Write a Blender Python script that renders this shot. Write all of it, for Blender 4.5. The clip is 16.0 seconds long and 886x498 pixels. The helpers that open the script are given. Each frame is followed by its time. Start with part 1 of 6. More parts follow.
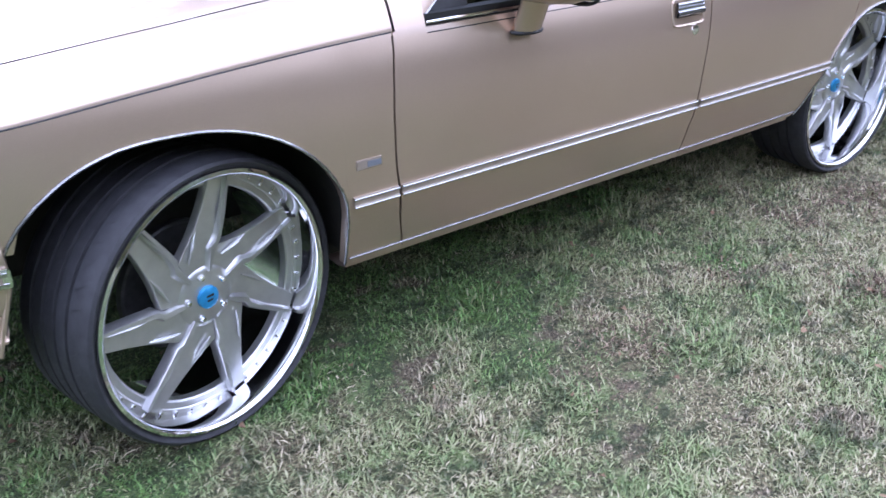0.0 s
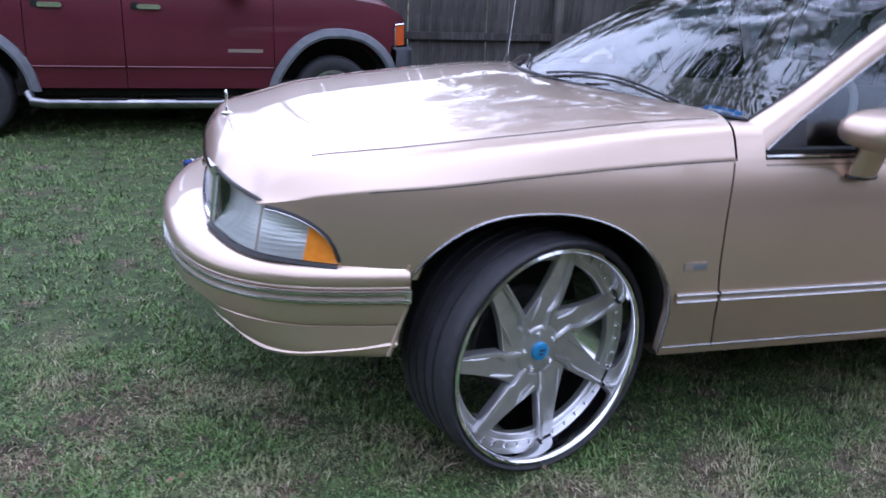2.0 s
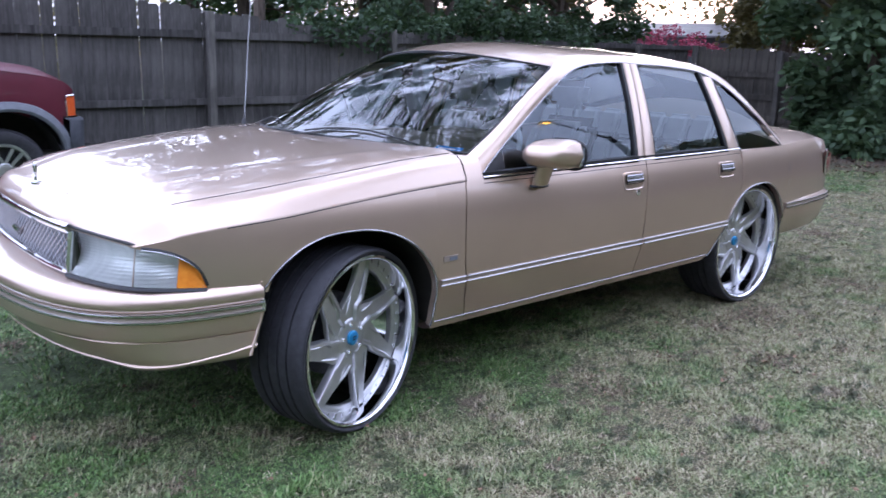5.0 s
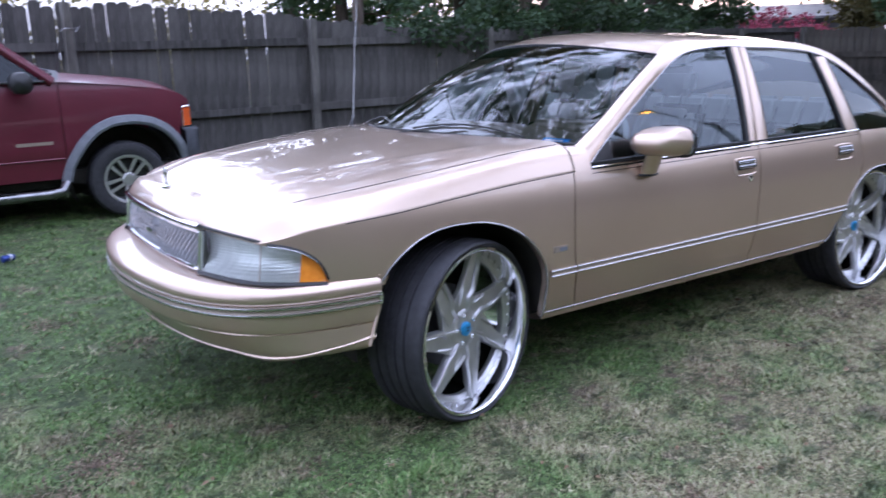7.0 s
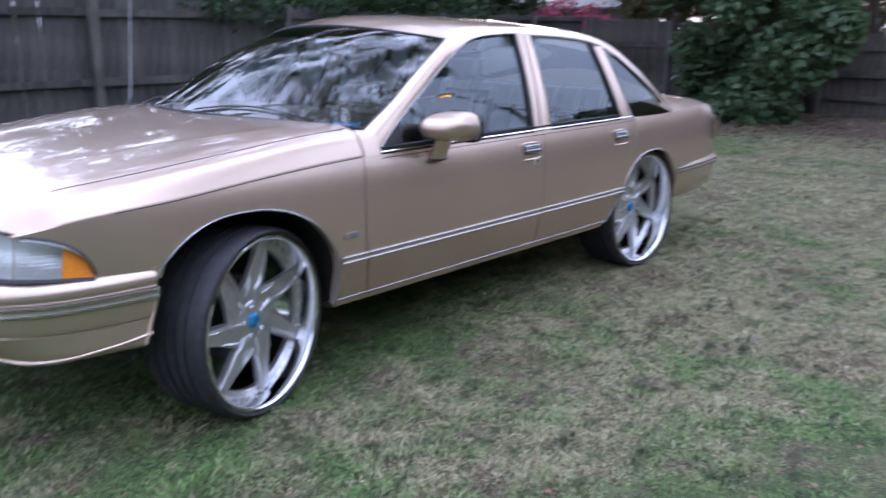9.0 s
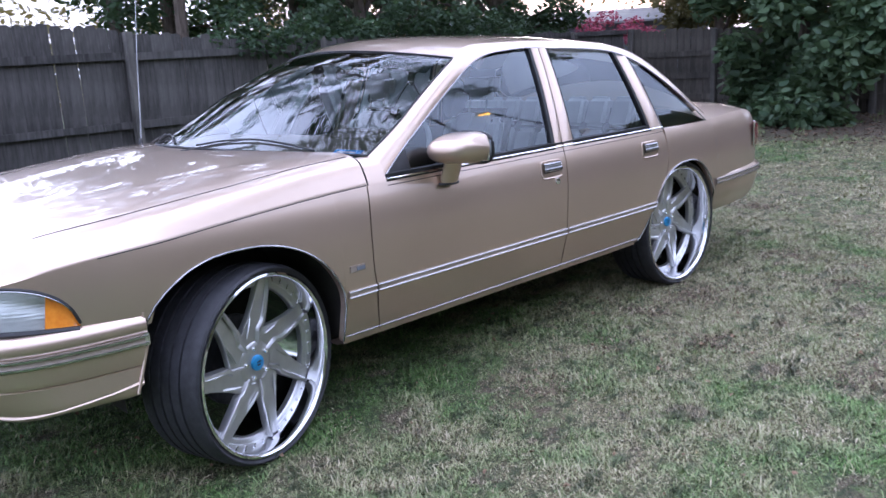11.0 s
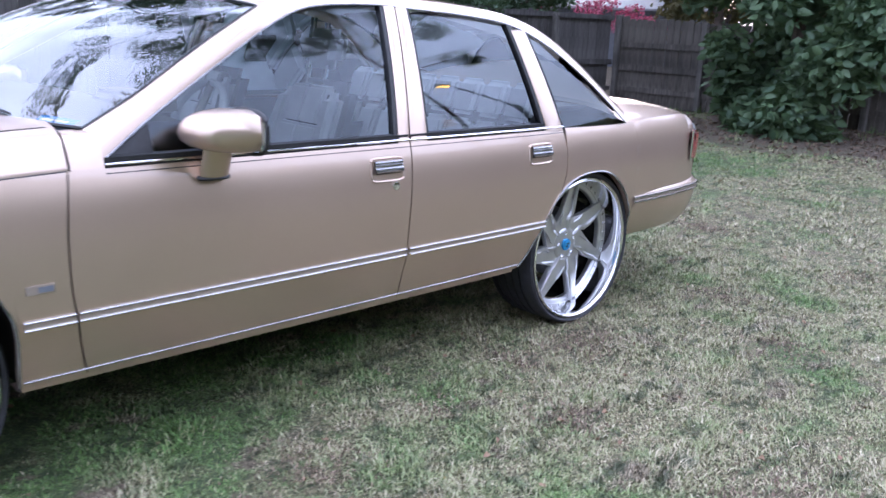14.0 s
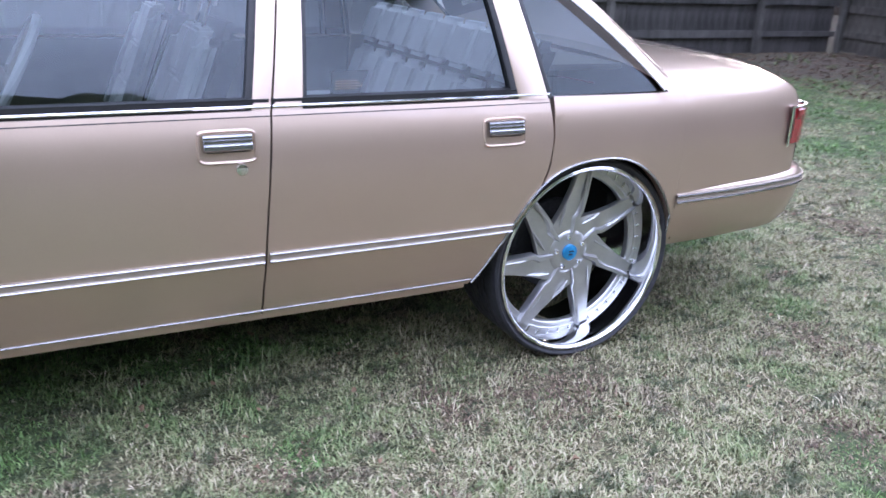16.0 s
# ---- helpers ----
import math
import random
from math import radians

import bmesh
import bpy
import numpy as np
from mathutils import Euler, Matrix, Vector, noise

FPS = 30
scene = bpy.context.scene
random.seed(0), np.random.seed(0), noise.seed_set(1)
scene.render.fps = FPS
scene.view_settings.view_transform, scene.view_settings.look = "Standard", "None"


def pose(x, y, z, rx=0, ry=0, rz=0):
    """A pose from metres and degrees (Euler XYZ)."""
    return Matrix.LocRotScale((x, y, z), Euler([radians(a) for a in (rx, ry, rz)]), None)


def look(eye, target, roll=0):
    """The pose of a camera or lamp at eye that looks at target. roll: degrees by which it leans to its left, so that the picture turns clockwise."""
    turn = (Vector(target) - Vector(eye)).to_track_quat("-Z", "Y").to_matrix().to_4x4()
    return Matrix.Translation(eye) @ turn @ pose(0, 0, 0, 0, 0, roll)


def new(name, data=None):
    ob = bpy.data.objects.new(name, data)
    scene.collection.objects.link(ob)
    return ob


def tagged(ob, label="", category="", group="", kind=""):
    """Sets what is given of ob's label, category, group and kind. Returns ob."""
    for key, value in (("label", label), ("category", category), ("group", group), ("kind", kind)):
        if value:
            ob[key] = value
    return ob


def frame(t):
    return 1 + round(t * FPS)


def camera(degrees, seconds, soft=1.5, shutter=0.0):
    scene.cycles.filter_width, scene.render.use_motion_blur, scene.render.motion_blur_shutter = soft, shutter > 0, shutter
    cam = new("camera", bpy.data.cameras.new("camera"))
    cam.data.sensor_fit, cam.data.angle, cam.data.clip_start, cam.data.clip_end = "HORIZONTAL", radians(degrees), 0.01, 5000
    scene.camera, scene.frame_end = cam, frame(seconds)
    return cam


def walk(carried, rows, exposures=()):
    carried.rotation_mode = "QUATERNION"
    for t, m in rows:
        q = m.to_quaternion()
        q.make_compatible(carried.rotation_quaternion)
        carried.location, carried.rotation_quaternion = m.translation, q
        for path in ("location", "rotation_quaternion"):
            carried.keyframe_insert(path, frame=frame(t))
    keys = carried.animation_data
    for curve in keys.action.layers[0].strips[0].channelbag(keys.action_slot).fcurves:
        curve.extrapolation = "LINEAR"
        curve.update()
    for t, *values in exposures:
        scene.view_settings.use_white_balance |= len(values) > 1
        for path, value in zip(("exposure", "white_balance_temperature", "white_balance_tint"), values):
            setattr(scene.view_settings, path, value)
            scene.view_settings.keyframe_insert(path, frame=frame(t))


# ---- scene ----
cam = camera(56.0, 16.0, shutter=0.6)
EXPO, KELVIN, TINT = 1.86, 5510, 19
PATH = [
    (0, (-0.609, -1.752, 1.463), (0.433, -0.318, 0.536), -0.5),
    (0.5, (-0.465, -1.837, 1.423), (0.437, -0.278, 0.554), -2.9),
    (1, (-0.406, -1.978, 1.435), (0.14, -0.214, 0.667), -4.3),
    (1.5, (-0.517, -2.119, 1.419), (-0.1, -0.271, 0.779), -1.3),
    (2, (-0.909, -2.124, 1.46), (-0.434, -0.281, 0.843), 2.0),
    (2.5, (-1.18, -2.235, 1.512), (-0.513, -0.432, 0.963), 3.8),
    (3, (-1.345, -2.461, 1.524), (-0.588, -0.68, 1.02), -3.0),
    (3.5, (-1.533, -2.52, 1.513), (-0.75, -0.8, 0.859), -1.7),
    (4, (-1.785, -2.535, 1.532), (-0.73, -0.919, 1.004), 1.6),
    (4.2, (-1.814, -2.551, 1.517), (-0.69, -0.976, 1.013), 2.1),
    (6.3, (-1.832, -2.639, 1.523), (-0.505, -1.205, 1.093), -0.6),
    (6.5, (-1.868, -2.64, 1.515), (-0.611, -1.148, 1.071), -0.8),
    (7, (-1.899, -2.618, 1.506), (-0.829, -0.994, 1.04), -1.9),
    (7.5, (-1.924, -2.608, 1.501), (-0.916, -0.948, 1.023), -1.4),
    (8, (-1.879, -2.601, 1.493), (-0.773, -1.009, 1.002), -0.3),
    (8.5, (-1.862, -2.626, 1.513), (-0.642, -1.118, 1.025), -0.4),
    (9, (-1.789, -2.612, 1.511), (-0.381, -1.29, 0.994), 0.2),
    (9.2, (-1.815, -2.642, 1.475), (-0.361, -1.357, 0.988), -0.5),
    (11.3, (-1.455, -2.588, 1.478), (-0.159, -1.135, 1.022), -2.9),
    (11.5, (-1.42, -2.5, 1.493), (-0.096, -1.077, 1.02), -0.6),
    (12, (-1.274, -2.429, 1.55), (0.151, -1.098, 1.104), 2.1),
    (12.5, (-1.025, -2.495, 1.492), (0.407, -1.169, 1.053), 2.2),
    (13, (-0.777, -2.601, 1.525), (0.582, -1.201, 1.086), 1.5),
    (13.5, (-0.567, -2.498, 1.418), (0.781, -1.097, 0.947), 1.9),
    (14, (-0.271, -2.356, 1.412), (1.056, -0.954, 0.891), 2.3),
    (14.5, (0.079, -2.376, 1.462), (1.068, -0.709, 0.968), 1.2),
    (15, (0.45, -2.331, 1.509), (1.429, -0.689, 0.924), 2.6),
    (15.5, (0.851, -2.231, 1.424), (1.832, -0.607, 0.788), 2.8),
    (16, (1.177, -2.204, 1.42), (2.051, -0.541, 0.736), 2.8),
]
STOPS = [(0.0, 0.45), (0.5, 0.22), (1.0, -0.16), (1.5, -0.36), (2.0, -0.30), (2.5, -0.56), (3.0, -0.60), (3.5, 0.12), (4.0, 0.03), (6.5, -0.14), (8.0, -0.10), (9.0, -0.22), (11.5, 0.02), (13.0, 0.12), (13.5, 0.0), (14.0, 0.38), (14.5, 0.0), (15.0, -0.13), (15.5, 0.28), (16.0, 0.55)]
walk(cam, [(t, look(e, g, r)) for t, e, g, r in PATH], [(t, EXPO + k, KELVIN, TINT) for t, k in STOPS])

# ---- sky and sun ----
SUN_AZ, SUN_EL = 35.0, 3.0          # degrees from +x towards +y, and above the horizon
world = bpy.data.worlds.new("evening_sky")
scene.world = world
world.use_nodes = True
wn = world.node_tree
sky = wn.nodes.new("ShaderNodeTexSky")
sky.sky_type, sky.sun_disc = "NISHITA", False
sky.sun_elevation, sky.sun_rotation = radians(SUN_EL), radians(90 - SUN_AZ)
sky.air_density, sky.dust_density, sky.ozone_density = 1.0, 4.0, 1.0
veil = wn.nodes.new("ShaderNodeMix")       # thin even cloud over the clear sky
veil.data_type = "RGBA"
veil.inputs[0].default_value, veil.inputs[7].default_value = 0.45, (9.9, 10.3, 12.2, 1)
cloud_at, cloud = wn.nodes.new("ShaderNodeTexCoord"), wn.nodes.new("ShaderNodeTexNoise")
cloud.inputs["Scale"].default_value, cloud.inputs["Detail"].default_value = 2.4, 5.0
cover = wn.nodes.new("ShaderNodeMapRange")
cover.inputs["From Min"].default_value, cover.inputs["From Max"].default_value = 0.35, 0.65
cover.inputs["To Min"].default_value, cover.inputs["To Max"].default_value = 0.32, 0.80
wn.links.new(cloud_at.outputs["Generated"], cloud.inputs["Vector"])
wn.links.new(cloud.outputs["Fac"], cover.inputs[0])
wn.links.new(cover.outputs[0], veil.inputs[0])
wn.links.new(sky.outputs[0], veil.inputs[6])
up, lift = wn.nodes.new("ShaderNodeSeparateXYZ"), wn.nodes.new("ShaderNodeMapRange")   # an overcast sky is brighter overhead
lift.inputs["From Min"].default_value, lift.inputs["From Max"].default_value = 0.0, 1.0
lift.inputs["To Min"].default_value, lift.inputs["To Max"].default_value = 0.50, 1.25
dusk, fade, both_ = wn.nodes.new("ShaderNodeVectorMath"), wn.nodes.new("ShaderNodeMapRange"), wn.nodes.new("ShaderNodeMath")   # and dims away from the sunset
dusk.operation, both_.operation = "DOT_PRODUCT", "MULTIPLY"
dusk.inputs[1].default_value = (0.57, 0.80, 0.19)
fade.inputs["From Min"].default_value, fade.inputs["From Max"].default_value = -1.0, 1.0
fade.inputs["To Min"].default_value, fade.inputs["To Max"].default_value = 0.50, 1.13
graded = wn.nodes.new("ShaderNodeVectorMath")
graded.operation = "SCALE"
wn.links.new(cloud_at.outputs["Generated"], up.inputs[0])
wn.links.new(up.outputs["Z"], lift.inputs[0])
wn.links.new(veil.outputs[2], graded.inputs[0])
wn.links.new(cloud_at.outputs["Generated"], dusk.inputs[0])
wn.links.new(dusk.outputs["Value"], fade.inputs[0])
wn.links.new(lift.outputs[0], both_.inputs[0])
wn.links.new(fade.outputs[0], both_.inputs[1])
wn.links.new(both_.outputs[0], graded.inputs["Scale"])
wn.links.new(graded.outputs[0], wn.nodes["Background"].inputs[0])
wn.nodes["Background"].inputs[1].default_value = 0.15
sun = new("sun", bpy.data.lights.new("sun", "SUN"))
sun.data.energy, sun.data.angle, sun.data.color = 0.5, radians(25), (1.0, 0.86, 0.72)
sa, se = radians(SUN_AZ), radians(SUN_EL)
sun.matrix_world = look((0, 0, 30), (-math.cos(sa) * math.cos(se) * 10, -math.sin(sa) * math.cos(se) * 10, 30 - 10 * math.sin(se)))


# ---- materials ----
def nodes_of(name):
    m = bpy.data.materials.new(name)
    m.use_nodes = True
    t = m.node_tree
    return m, t, t.nodes["Principled BSDF"]


def noise_tex(t, scale, detail=4.0, rough=0.6, coord="Object", stretch=None):
    c = t.nodes.new("ShaderNodeTexCoord")
    n = t.nodes.new("ShaderNodeTexNoise")
    n.inputs["Scale"].default_value, n.inputs["Detail"].default_value, n.inputs["Roughness"].default_value = scale, detail, rough
    if stretch:
        mp = t.nodes.new("ShaderNodeMapping")
        mp.inputs["Scale"].default_value = stretch
        t.links.new(c.outputs[coord], mp.inputs[0])
        t.links.new(mp.outputs[0], n.inputs["Vector"])
    else:
        t.links.new(c.outputs[coord], n.inputs["Vector"])
    return n.outputs["Fac"]


def ramp(t, fac, stops):
    r = t.nodes.new("ShaderNodeValToRGB")
    el = r.color_ramp.elements
    while len(el) < len(stops):
        el.new(0.5)
    for e, (p, c) in zip(el, stops):
        e.position, e.color = p, (*c, 1)
    t.links.new(fac, r.inputs[0])
    return r.outputs[0]


def mixed(t, fac, a, b, mode="MIX"):
    m = t.nodes.new("ShaderNodeMix")
    m.data_type, m.blend_type = "RGBA", mode
    for sock, v in ((m.inputs[0], fac), (m.inputs[6], a), (m.inputs[7], b)):
        if isinstance(v, (int, float)):
            sock.default_value = v
        elif isinstance(v, tuple):
            sock.default_value = (*v, 1)
        else:
            t.links.new(v, sock)
    return m.outputs[2]


def bumped(t, p, fac, strength, dist=0.01):
    b = t.nodes.new("ShaderNodeBump")
    b.inputs["Strength"].default_value, b.inputs["Distance"].default_value = strength, dist
    t.links.new(fac, b.inputs["Height"])
    t.links.new(b.outputs[0], p.inputs["Normal"])


def plain(name, a, b, scale, rough, metal=0.0, bump=0.0, bump_scale=80.0, coat=0.0, stretch=None, spread=0.12, spec=0.5):
    """A surface whose colour wanders between a and b, with fine relief and uneven gloss."""
    m, t, p = nodes_of(name)
    f = noise_tex(t, scale, 5, 0.6, "Object", stretch)
    t.links.new(ramp(t, f, [(0.32, a), (0.68, b)]), p.inputs["Base Color"])
    g = noise_tex(t, scale * 3.1, 3)
    r = t.nodes.new("ShaderNodeMapRange")
    r.inputs["To Min"].default_value, r.inputs["To Max"].default_value = max(0.02, rough - spread * rough), min(1, rough + spread * rough)
    t.links.new(g, r.inputs[0])
    t.links.new(r.outputs[0], p.inputs["Roughness"])
    p.inputs["Metallic"].default_value = metal
    p.inputs["Specular IOR Level"].default_value = spec
    p.inputs["Coat Weight"].default_value, p.inputs["Coat Roughness"].default_value = coat, 0.03
    if bump:
        bumped(t, p, noise_tex(t, bump_scale, 4, 0.6, "Object", stretch), bump, 0.004)
    return m


def pane(name, tint, gloss_rough=0.0, ior=1.8, sheen=(0.86, 0.94, 1.0)):
    m, t, p = nodes_of(name)
    t.nodes.remove(p)
    tr, gl = t.nodes.new("ShaderNodeBsdfTransparent"), t.nodes.new("ShaderNodeBsdfGlossy")
    fr, mx = t.nodes.new("ShaderNodeFresnel"), t.nodes.new("ShaderNodeMixShader")
    fr.inputs[0].default_value = ior
    tr.inputs[0].default_value, gl.inputs[0].default_value = (*tint, 1), (*sheen, 1)
    gl.inputs["Roughness"].default_value = gloss_rough
    t.links.new(fr.outputs[0], mx.inputs[0])
    t.links.new(tr.outputs[0], mx.inputs[1])
    t.links.new(gl.outputs[0], mx.inputs[2])
    t.links.new(mx.outputs[0], t.nodes["Material Output"].inputs[0])
    return m


def car_paint(name, a, b, metal, rough):
    m, t, p = nodes_of(name)
    flake = noise_tex(t, 900, 2, 0.7)
    broad = noise_tex(t, 2.5, 3)
    c = mixed(t, 0.25, ramp(t, broad, [(0.35, a), (0.65, b)]), ramp(t, flake, [(0.3, tuple(x * 0.7 for x in a)), (0.7, tuple(min(1, x * 1.35) for x in b))]))
    t.links.new(c, p.inputs["Base Color"])
    p.inputs["Metallic"].default_value, p.inputs["Roughness"].default_value = metal, rough
    p.inputs["Coat Weight"].default_value, p.inputs["Coat IOR"].default_value = 1.0, 1.5
    dust = noise_tex(t, 14, 6, 0.7)
    r = t.nodes.new("ShaderNodeMapRange")
    r.inputs["To Min"].default_value, r.inputs["To Max"].default_value = 0.004, 0.022
    t.links.new(dust, r.inputs[0])
    t.links.new(r.outputs[0], p.inputs["Coat Roughness"])
    return m


PAINT = car_paint("champagne_paint", (0.545, 0.416, 0.322), (0.58, 0.446, 0.347), 0.80, 0.34)
RED = car_paint("maroon_paint", (0.095, 0.010, 0.022), (0.12, 0.013, 0.028), 0.2, 0.4)
RED.node_tree.nodes["Principled BSDF"].inputs["Coat Weight"].default_value = 0.35
CHROME = plain("chrome", (0.78, 0.78, 0.80), (0.84, 0.84, 0.86), 20, 0.07, 1.0, spread=0.5)
BRUSHED = plain("brushed_alloy", (0.50, 0.50, 0.50), (0.62, 0.62, 0.61), 12, 0.34, 0.85, bump=0.06, bump_scale=160)
RUBBER = plain("tyre_rubber", (0.017, 0.017, 0.020), (0.034, 0.034, 0.039), 30, 0.62, bump=0.25, bump_scale=220)
BLACK = plain("black_plastic", (0.012, 0.012, 0.013), (0.022, 0.022, 0.024), 30, 0.45, bump=0.1)
SEAL = plain("rubber_seal", (0.010, 0.010, 0.011), (0.018, 0.018, 0.018), 40, 0.5)
UNDER = plain("underbody", (0.012, 0.011, 0.010), (0.03, 0.026, 0.022), 12, 0.9, bump=0.3)
GREYTRIM = plain("grey_trim", (0.30, 0.245, 0.195), (0.36, 0.30, 0.24), 25, 0.4, 0.3)
CLADDING = plain("grey_cladding", (0.13, 0.14, 0.16), (0.18, 0.19, 0.21), 14, 0.6, bump=0.1)
GLASS = pane("tinted_glass", (0.62, 0.67, 0.68), ior=1.68)
SCREEN = pane("windshield_glass", (0.68, 0.72, 0.70), ior=2.0, sheen=(0.95, 0.97, 1.0))
DARKGLASS = pane("dark_glass", (0.10, 0.12, 0.14), ior=1.5)
LENS = pane("clear_lens", (0.90, 0.92, 0.90), 0.04, 1.4, (0.9, 0.9, 0.88))
DULL = plain("worn_chrome", (0.30, 0.30, 0.31), (0.42, 0.42, 0.43), 40, 0.25, 1.0, spread=0.1)
BEAD = plain("bright_bead", (0.52, 0.52, 0.53), (0.62, 0.62, 0.63), 40, 0.22, 1.0, spread=0.1)
AMBER = plain("amber_lens", (0.80, 0.24, 0.02), (0.9, 0.32, 0.03), 60, 0.18, coat=0.8)
REDAMBER = plain("red_amber_lens", (0.62, 0.09, 0.02), (0.75, 0.14, 0.03), 60, 0.2, coat=0.8)
REDLENS = plain("red_lens", (0.22, 0.012, 0.016), (0.28, 0.018, 0.022), 60, 0.16, coat=0.8)
REFLECTOR = plain("lamp_reflector", (0.70, 0.71, 0.70), (0.86, 0.87, 0.86), 14, 0.26, 0.35, bump=0.10, bump_scale=60, stretch=(1, 3, 0.3))
rt = REFLECTOR.node_tree
wave = rt.nodes.new("ShaderNodeTexWave")          # fine pressed ribs
wave.bands_direction = "Z"
wave.inputs["Scale"].default_value, wave.inputs["Distortion"].default_value = 30, 0.3
wc = rt.nodes.new("ShaderNodeTexCoord")
rt.links.new(wc.outputs["Object"], wave.inputs["Vector"])
bumped(rt, rt.nodes["Principled BSDF"], wave.outputs["Fac"], 0.22, 0.003)
LEATHER = plain("grey_leather", (0.50, 0.50, 0.485), (0.60, 0.60, 0.58), 8, 0.42, bump=0.15, bump_scale=120)
DASH = plain("tan_dash_vinyl", (0.16, 0.14, 0.115), (0.22, 0.19, 0.155), 10, 0.6, bump=0.1)
CARPET = plain("dark_carpet", (0.03, 0.028, 0.026), (0.05, 0.046, 0.042), 40, 0.95, bump=0.4)
BLUE = plain("blue_cap", (0.03, 0.22, 0.48), (0.05, 0.32, 0.60), 60, 0.3, 0.3)
BLUEPAPER = plain("blue_paper", (0.05, 0.28, 0.7), (0.08, 0.36, 0.8), 30, 0.6)
WHITE = plain("white_print", (0.7, 0.71, 0.72), (0.8, 0.81, 0.82), 30, 0.5)
BARK = plain("bark", (0.06, 0.045, 0.035), (0.14, 0.11, 0.085), 9, 0.9, bump=0.8, bump_scale=22, stretch=(3, 3, 0.6))


def board_wood(name, a, b):
    m, t, p = nodes_of(name)
    grain = noise_tex(t, 26, 6, 0.7, "Object", (1.0, 1.0, 0.07))
    stain = noise_tex(t, 1.7, 4, 0.6)
    info = t.nodes.new("ShaderNodeObjectInfo")
    base = mixed(t, info.outputs["Random"], a, b)
    c = mixed(t, ramp(t, grain, [(0.35, (0, 0, 0)), (0.7, (0.7, 0.7, 0.7))]), base, tuple(min(1, x * 2.0) for x in b))
    c = mixed(t, ramp(t, stain, [(0.35, (0.6, 0.6, 0.6)), (0.62, (0, 0, 0))]), c, (0.022, 0.021, 0.019))
    t.links.new(c, p.inputs["Base Color"])
    p.inputs["Roughness"].default_value = 0.88
    bumped(t, p, grain, 0.7, 0.006)
    return m


FENCE = board_wood("weathered_board", (0.026, 0.024, 0.024), (0.096, 0.090, 0.085))
POST = board_wood("weathered_post", (0.075, 0.070, 0.064), (0.13, 0.122, 0.11))
LIGHTFENCE = board_wood("pale_weathered_board", (0.048, 0.043, 0.037), (0.115, 0.102, 0.086))
MASS = plain("far_canopy", (0.030, 0.045, 0.022), (0.085, 0.10, 0.05), 0.6, 0.95, bump=0.6, bump_scale=1.5)


def leaf_mat(name, a, b, tint):
    m, t, p = nodes_of(name)
    g = t.nodes.new("ShaderNodeNewGeometry")
    t.links.new(mixed(t, g.outputs["Random Per Island"], a, b), p.inputs["Base Color"])
    p.inputs["Roughness"].default_value = 0.55
    tl, mx = t.nodes.new("ShaderNodeBsdfTranslucent"), t.nodes.new("ShaderNodeMixShader")
    tl.inputs[0].default_value, mx.inputs[0].default_value = (*tint, 1), 0.3
    t.links.new(p.outputs[0], mx.inputs[1])
    t.links.new(tl.outputs[0], mx.inputs[2])
    t.links.new(mx.outputs[0], t.nodes["Material Output"].inputs[0])
    return m


LEAF = leaf_mat("broad_leaf", (0.018, 0.042, 0.020), (0.058, 0.108, 0.050), (0.08, 0.13, 0.04))
# Paler copy of LEAF: the backlit yard tree's leaf highlights put into its colour
LEAFYARD = leaf_mat("lit_broad_leaf", (0.035, 0.075, 0.036), (0.13, 0.20, 0.10), (0.12, 0.18, 0.06))
LEAFDRY = leaf_mat("olive_leaf", (0.052, 0.060, 0.022), (0.145, 0.130, 0.048), (0.22, 0.18, 0.06))
PINK = leaf_mat("pink_blossom", (0.36, 0.06, 0.11), (0.48, 0.11, 0.18), (0.4, 0.08, 0.14))


def turf(t):
    """Where the lawn is dry, in metres over the ground: 0 green to 1 straw."""
    broad = noise_tex(t, 0.55, 3, 0.6)
    patch = noise_tex(t, 2.6, 4, 0.65)
    m = t.nodes.new("ShaderNodeMath")
    m.operation = "ADD"
    t.links.new(broad, m.inputs[0])
    t.links.new(patch, m.inputs[1])
    c = t.nodes.new("ShaderNodeTexCoord")
    s = t.nodes.new("ShaderNodeSeparateXYZ")
    t.links.new(c.outputs["Object"], s.inputs[0])
    near = t.nodes.new("ShaderNodeMapRange")
    near.inputs["From Min"].default_value, near.inputs["From Max"].default_value = 3.0, 0.3
    near.inputs["To Min"].default_value, near.inputs["To Max"].default_value = -0.17, 0.03
    t.links.new(s.outputs["Y"], near.inputs[0])
    a = t.nodes.new("ShaderNodeMath")
    a.operation = "ADD"
    t.links.new(m.outputs[0], a.inputs[0])
    t.links.new(near.outputs[0], a.inputs[1])
    rear = t.nodes.new("ShaderNodeMapRange")
    rear.inputs["From Min"].default_value, rear.inputs["From Max"].default_value = -2.0, 4.0
    rear.inputs["To Min"].default_value, rear.inputs["To Max"].default_value = -0.20, 0.12
    t.links.new(s.outputs["X"], rear.inputs[0])
    a2 = t.nodes.new("ShaderNodeMath")
    a2.operation = "ADD"
    t.links.new(a.outputs[0], a2.inputs[0])
    t.links.new(rear.outputs[0], a2.inputs[1])
    r = t.nodes.new("ShaderNodeMapRange")
    r.inputs["From Min"].default_value, r.inputs["From Max"].default_value = 0.89, 1.13
    t.links.new(a2.outputs[0], r.inputs[0])
    return r.outputs[0]


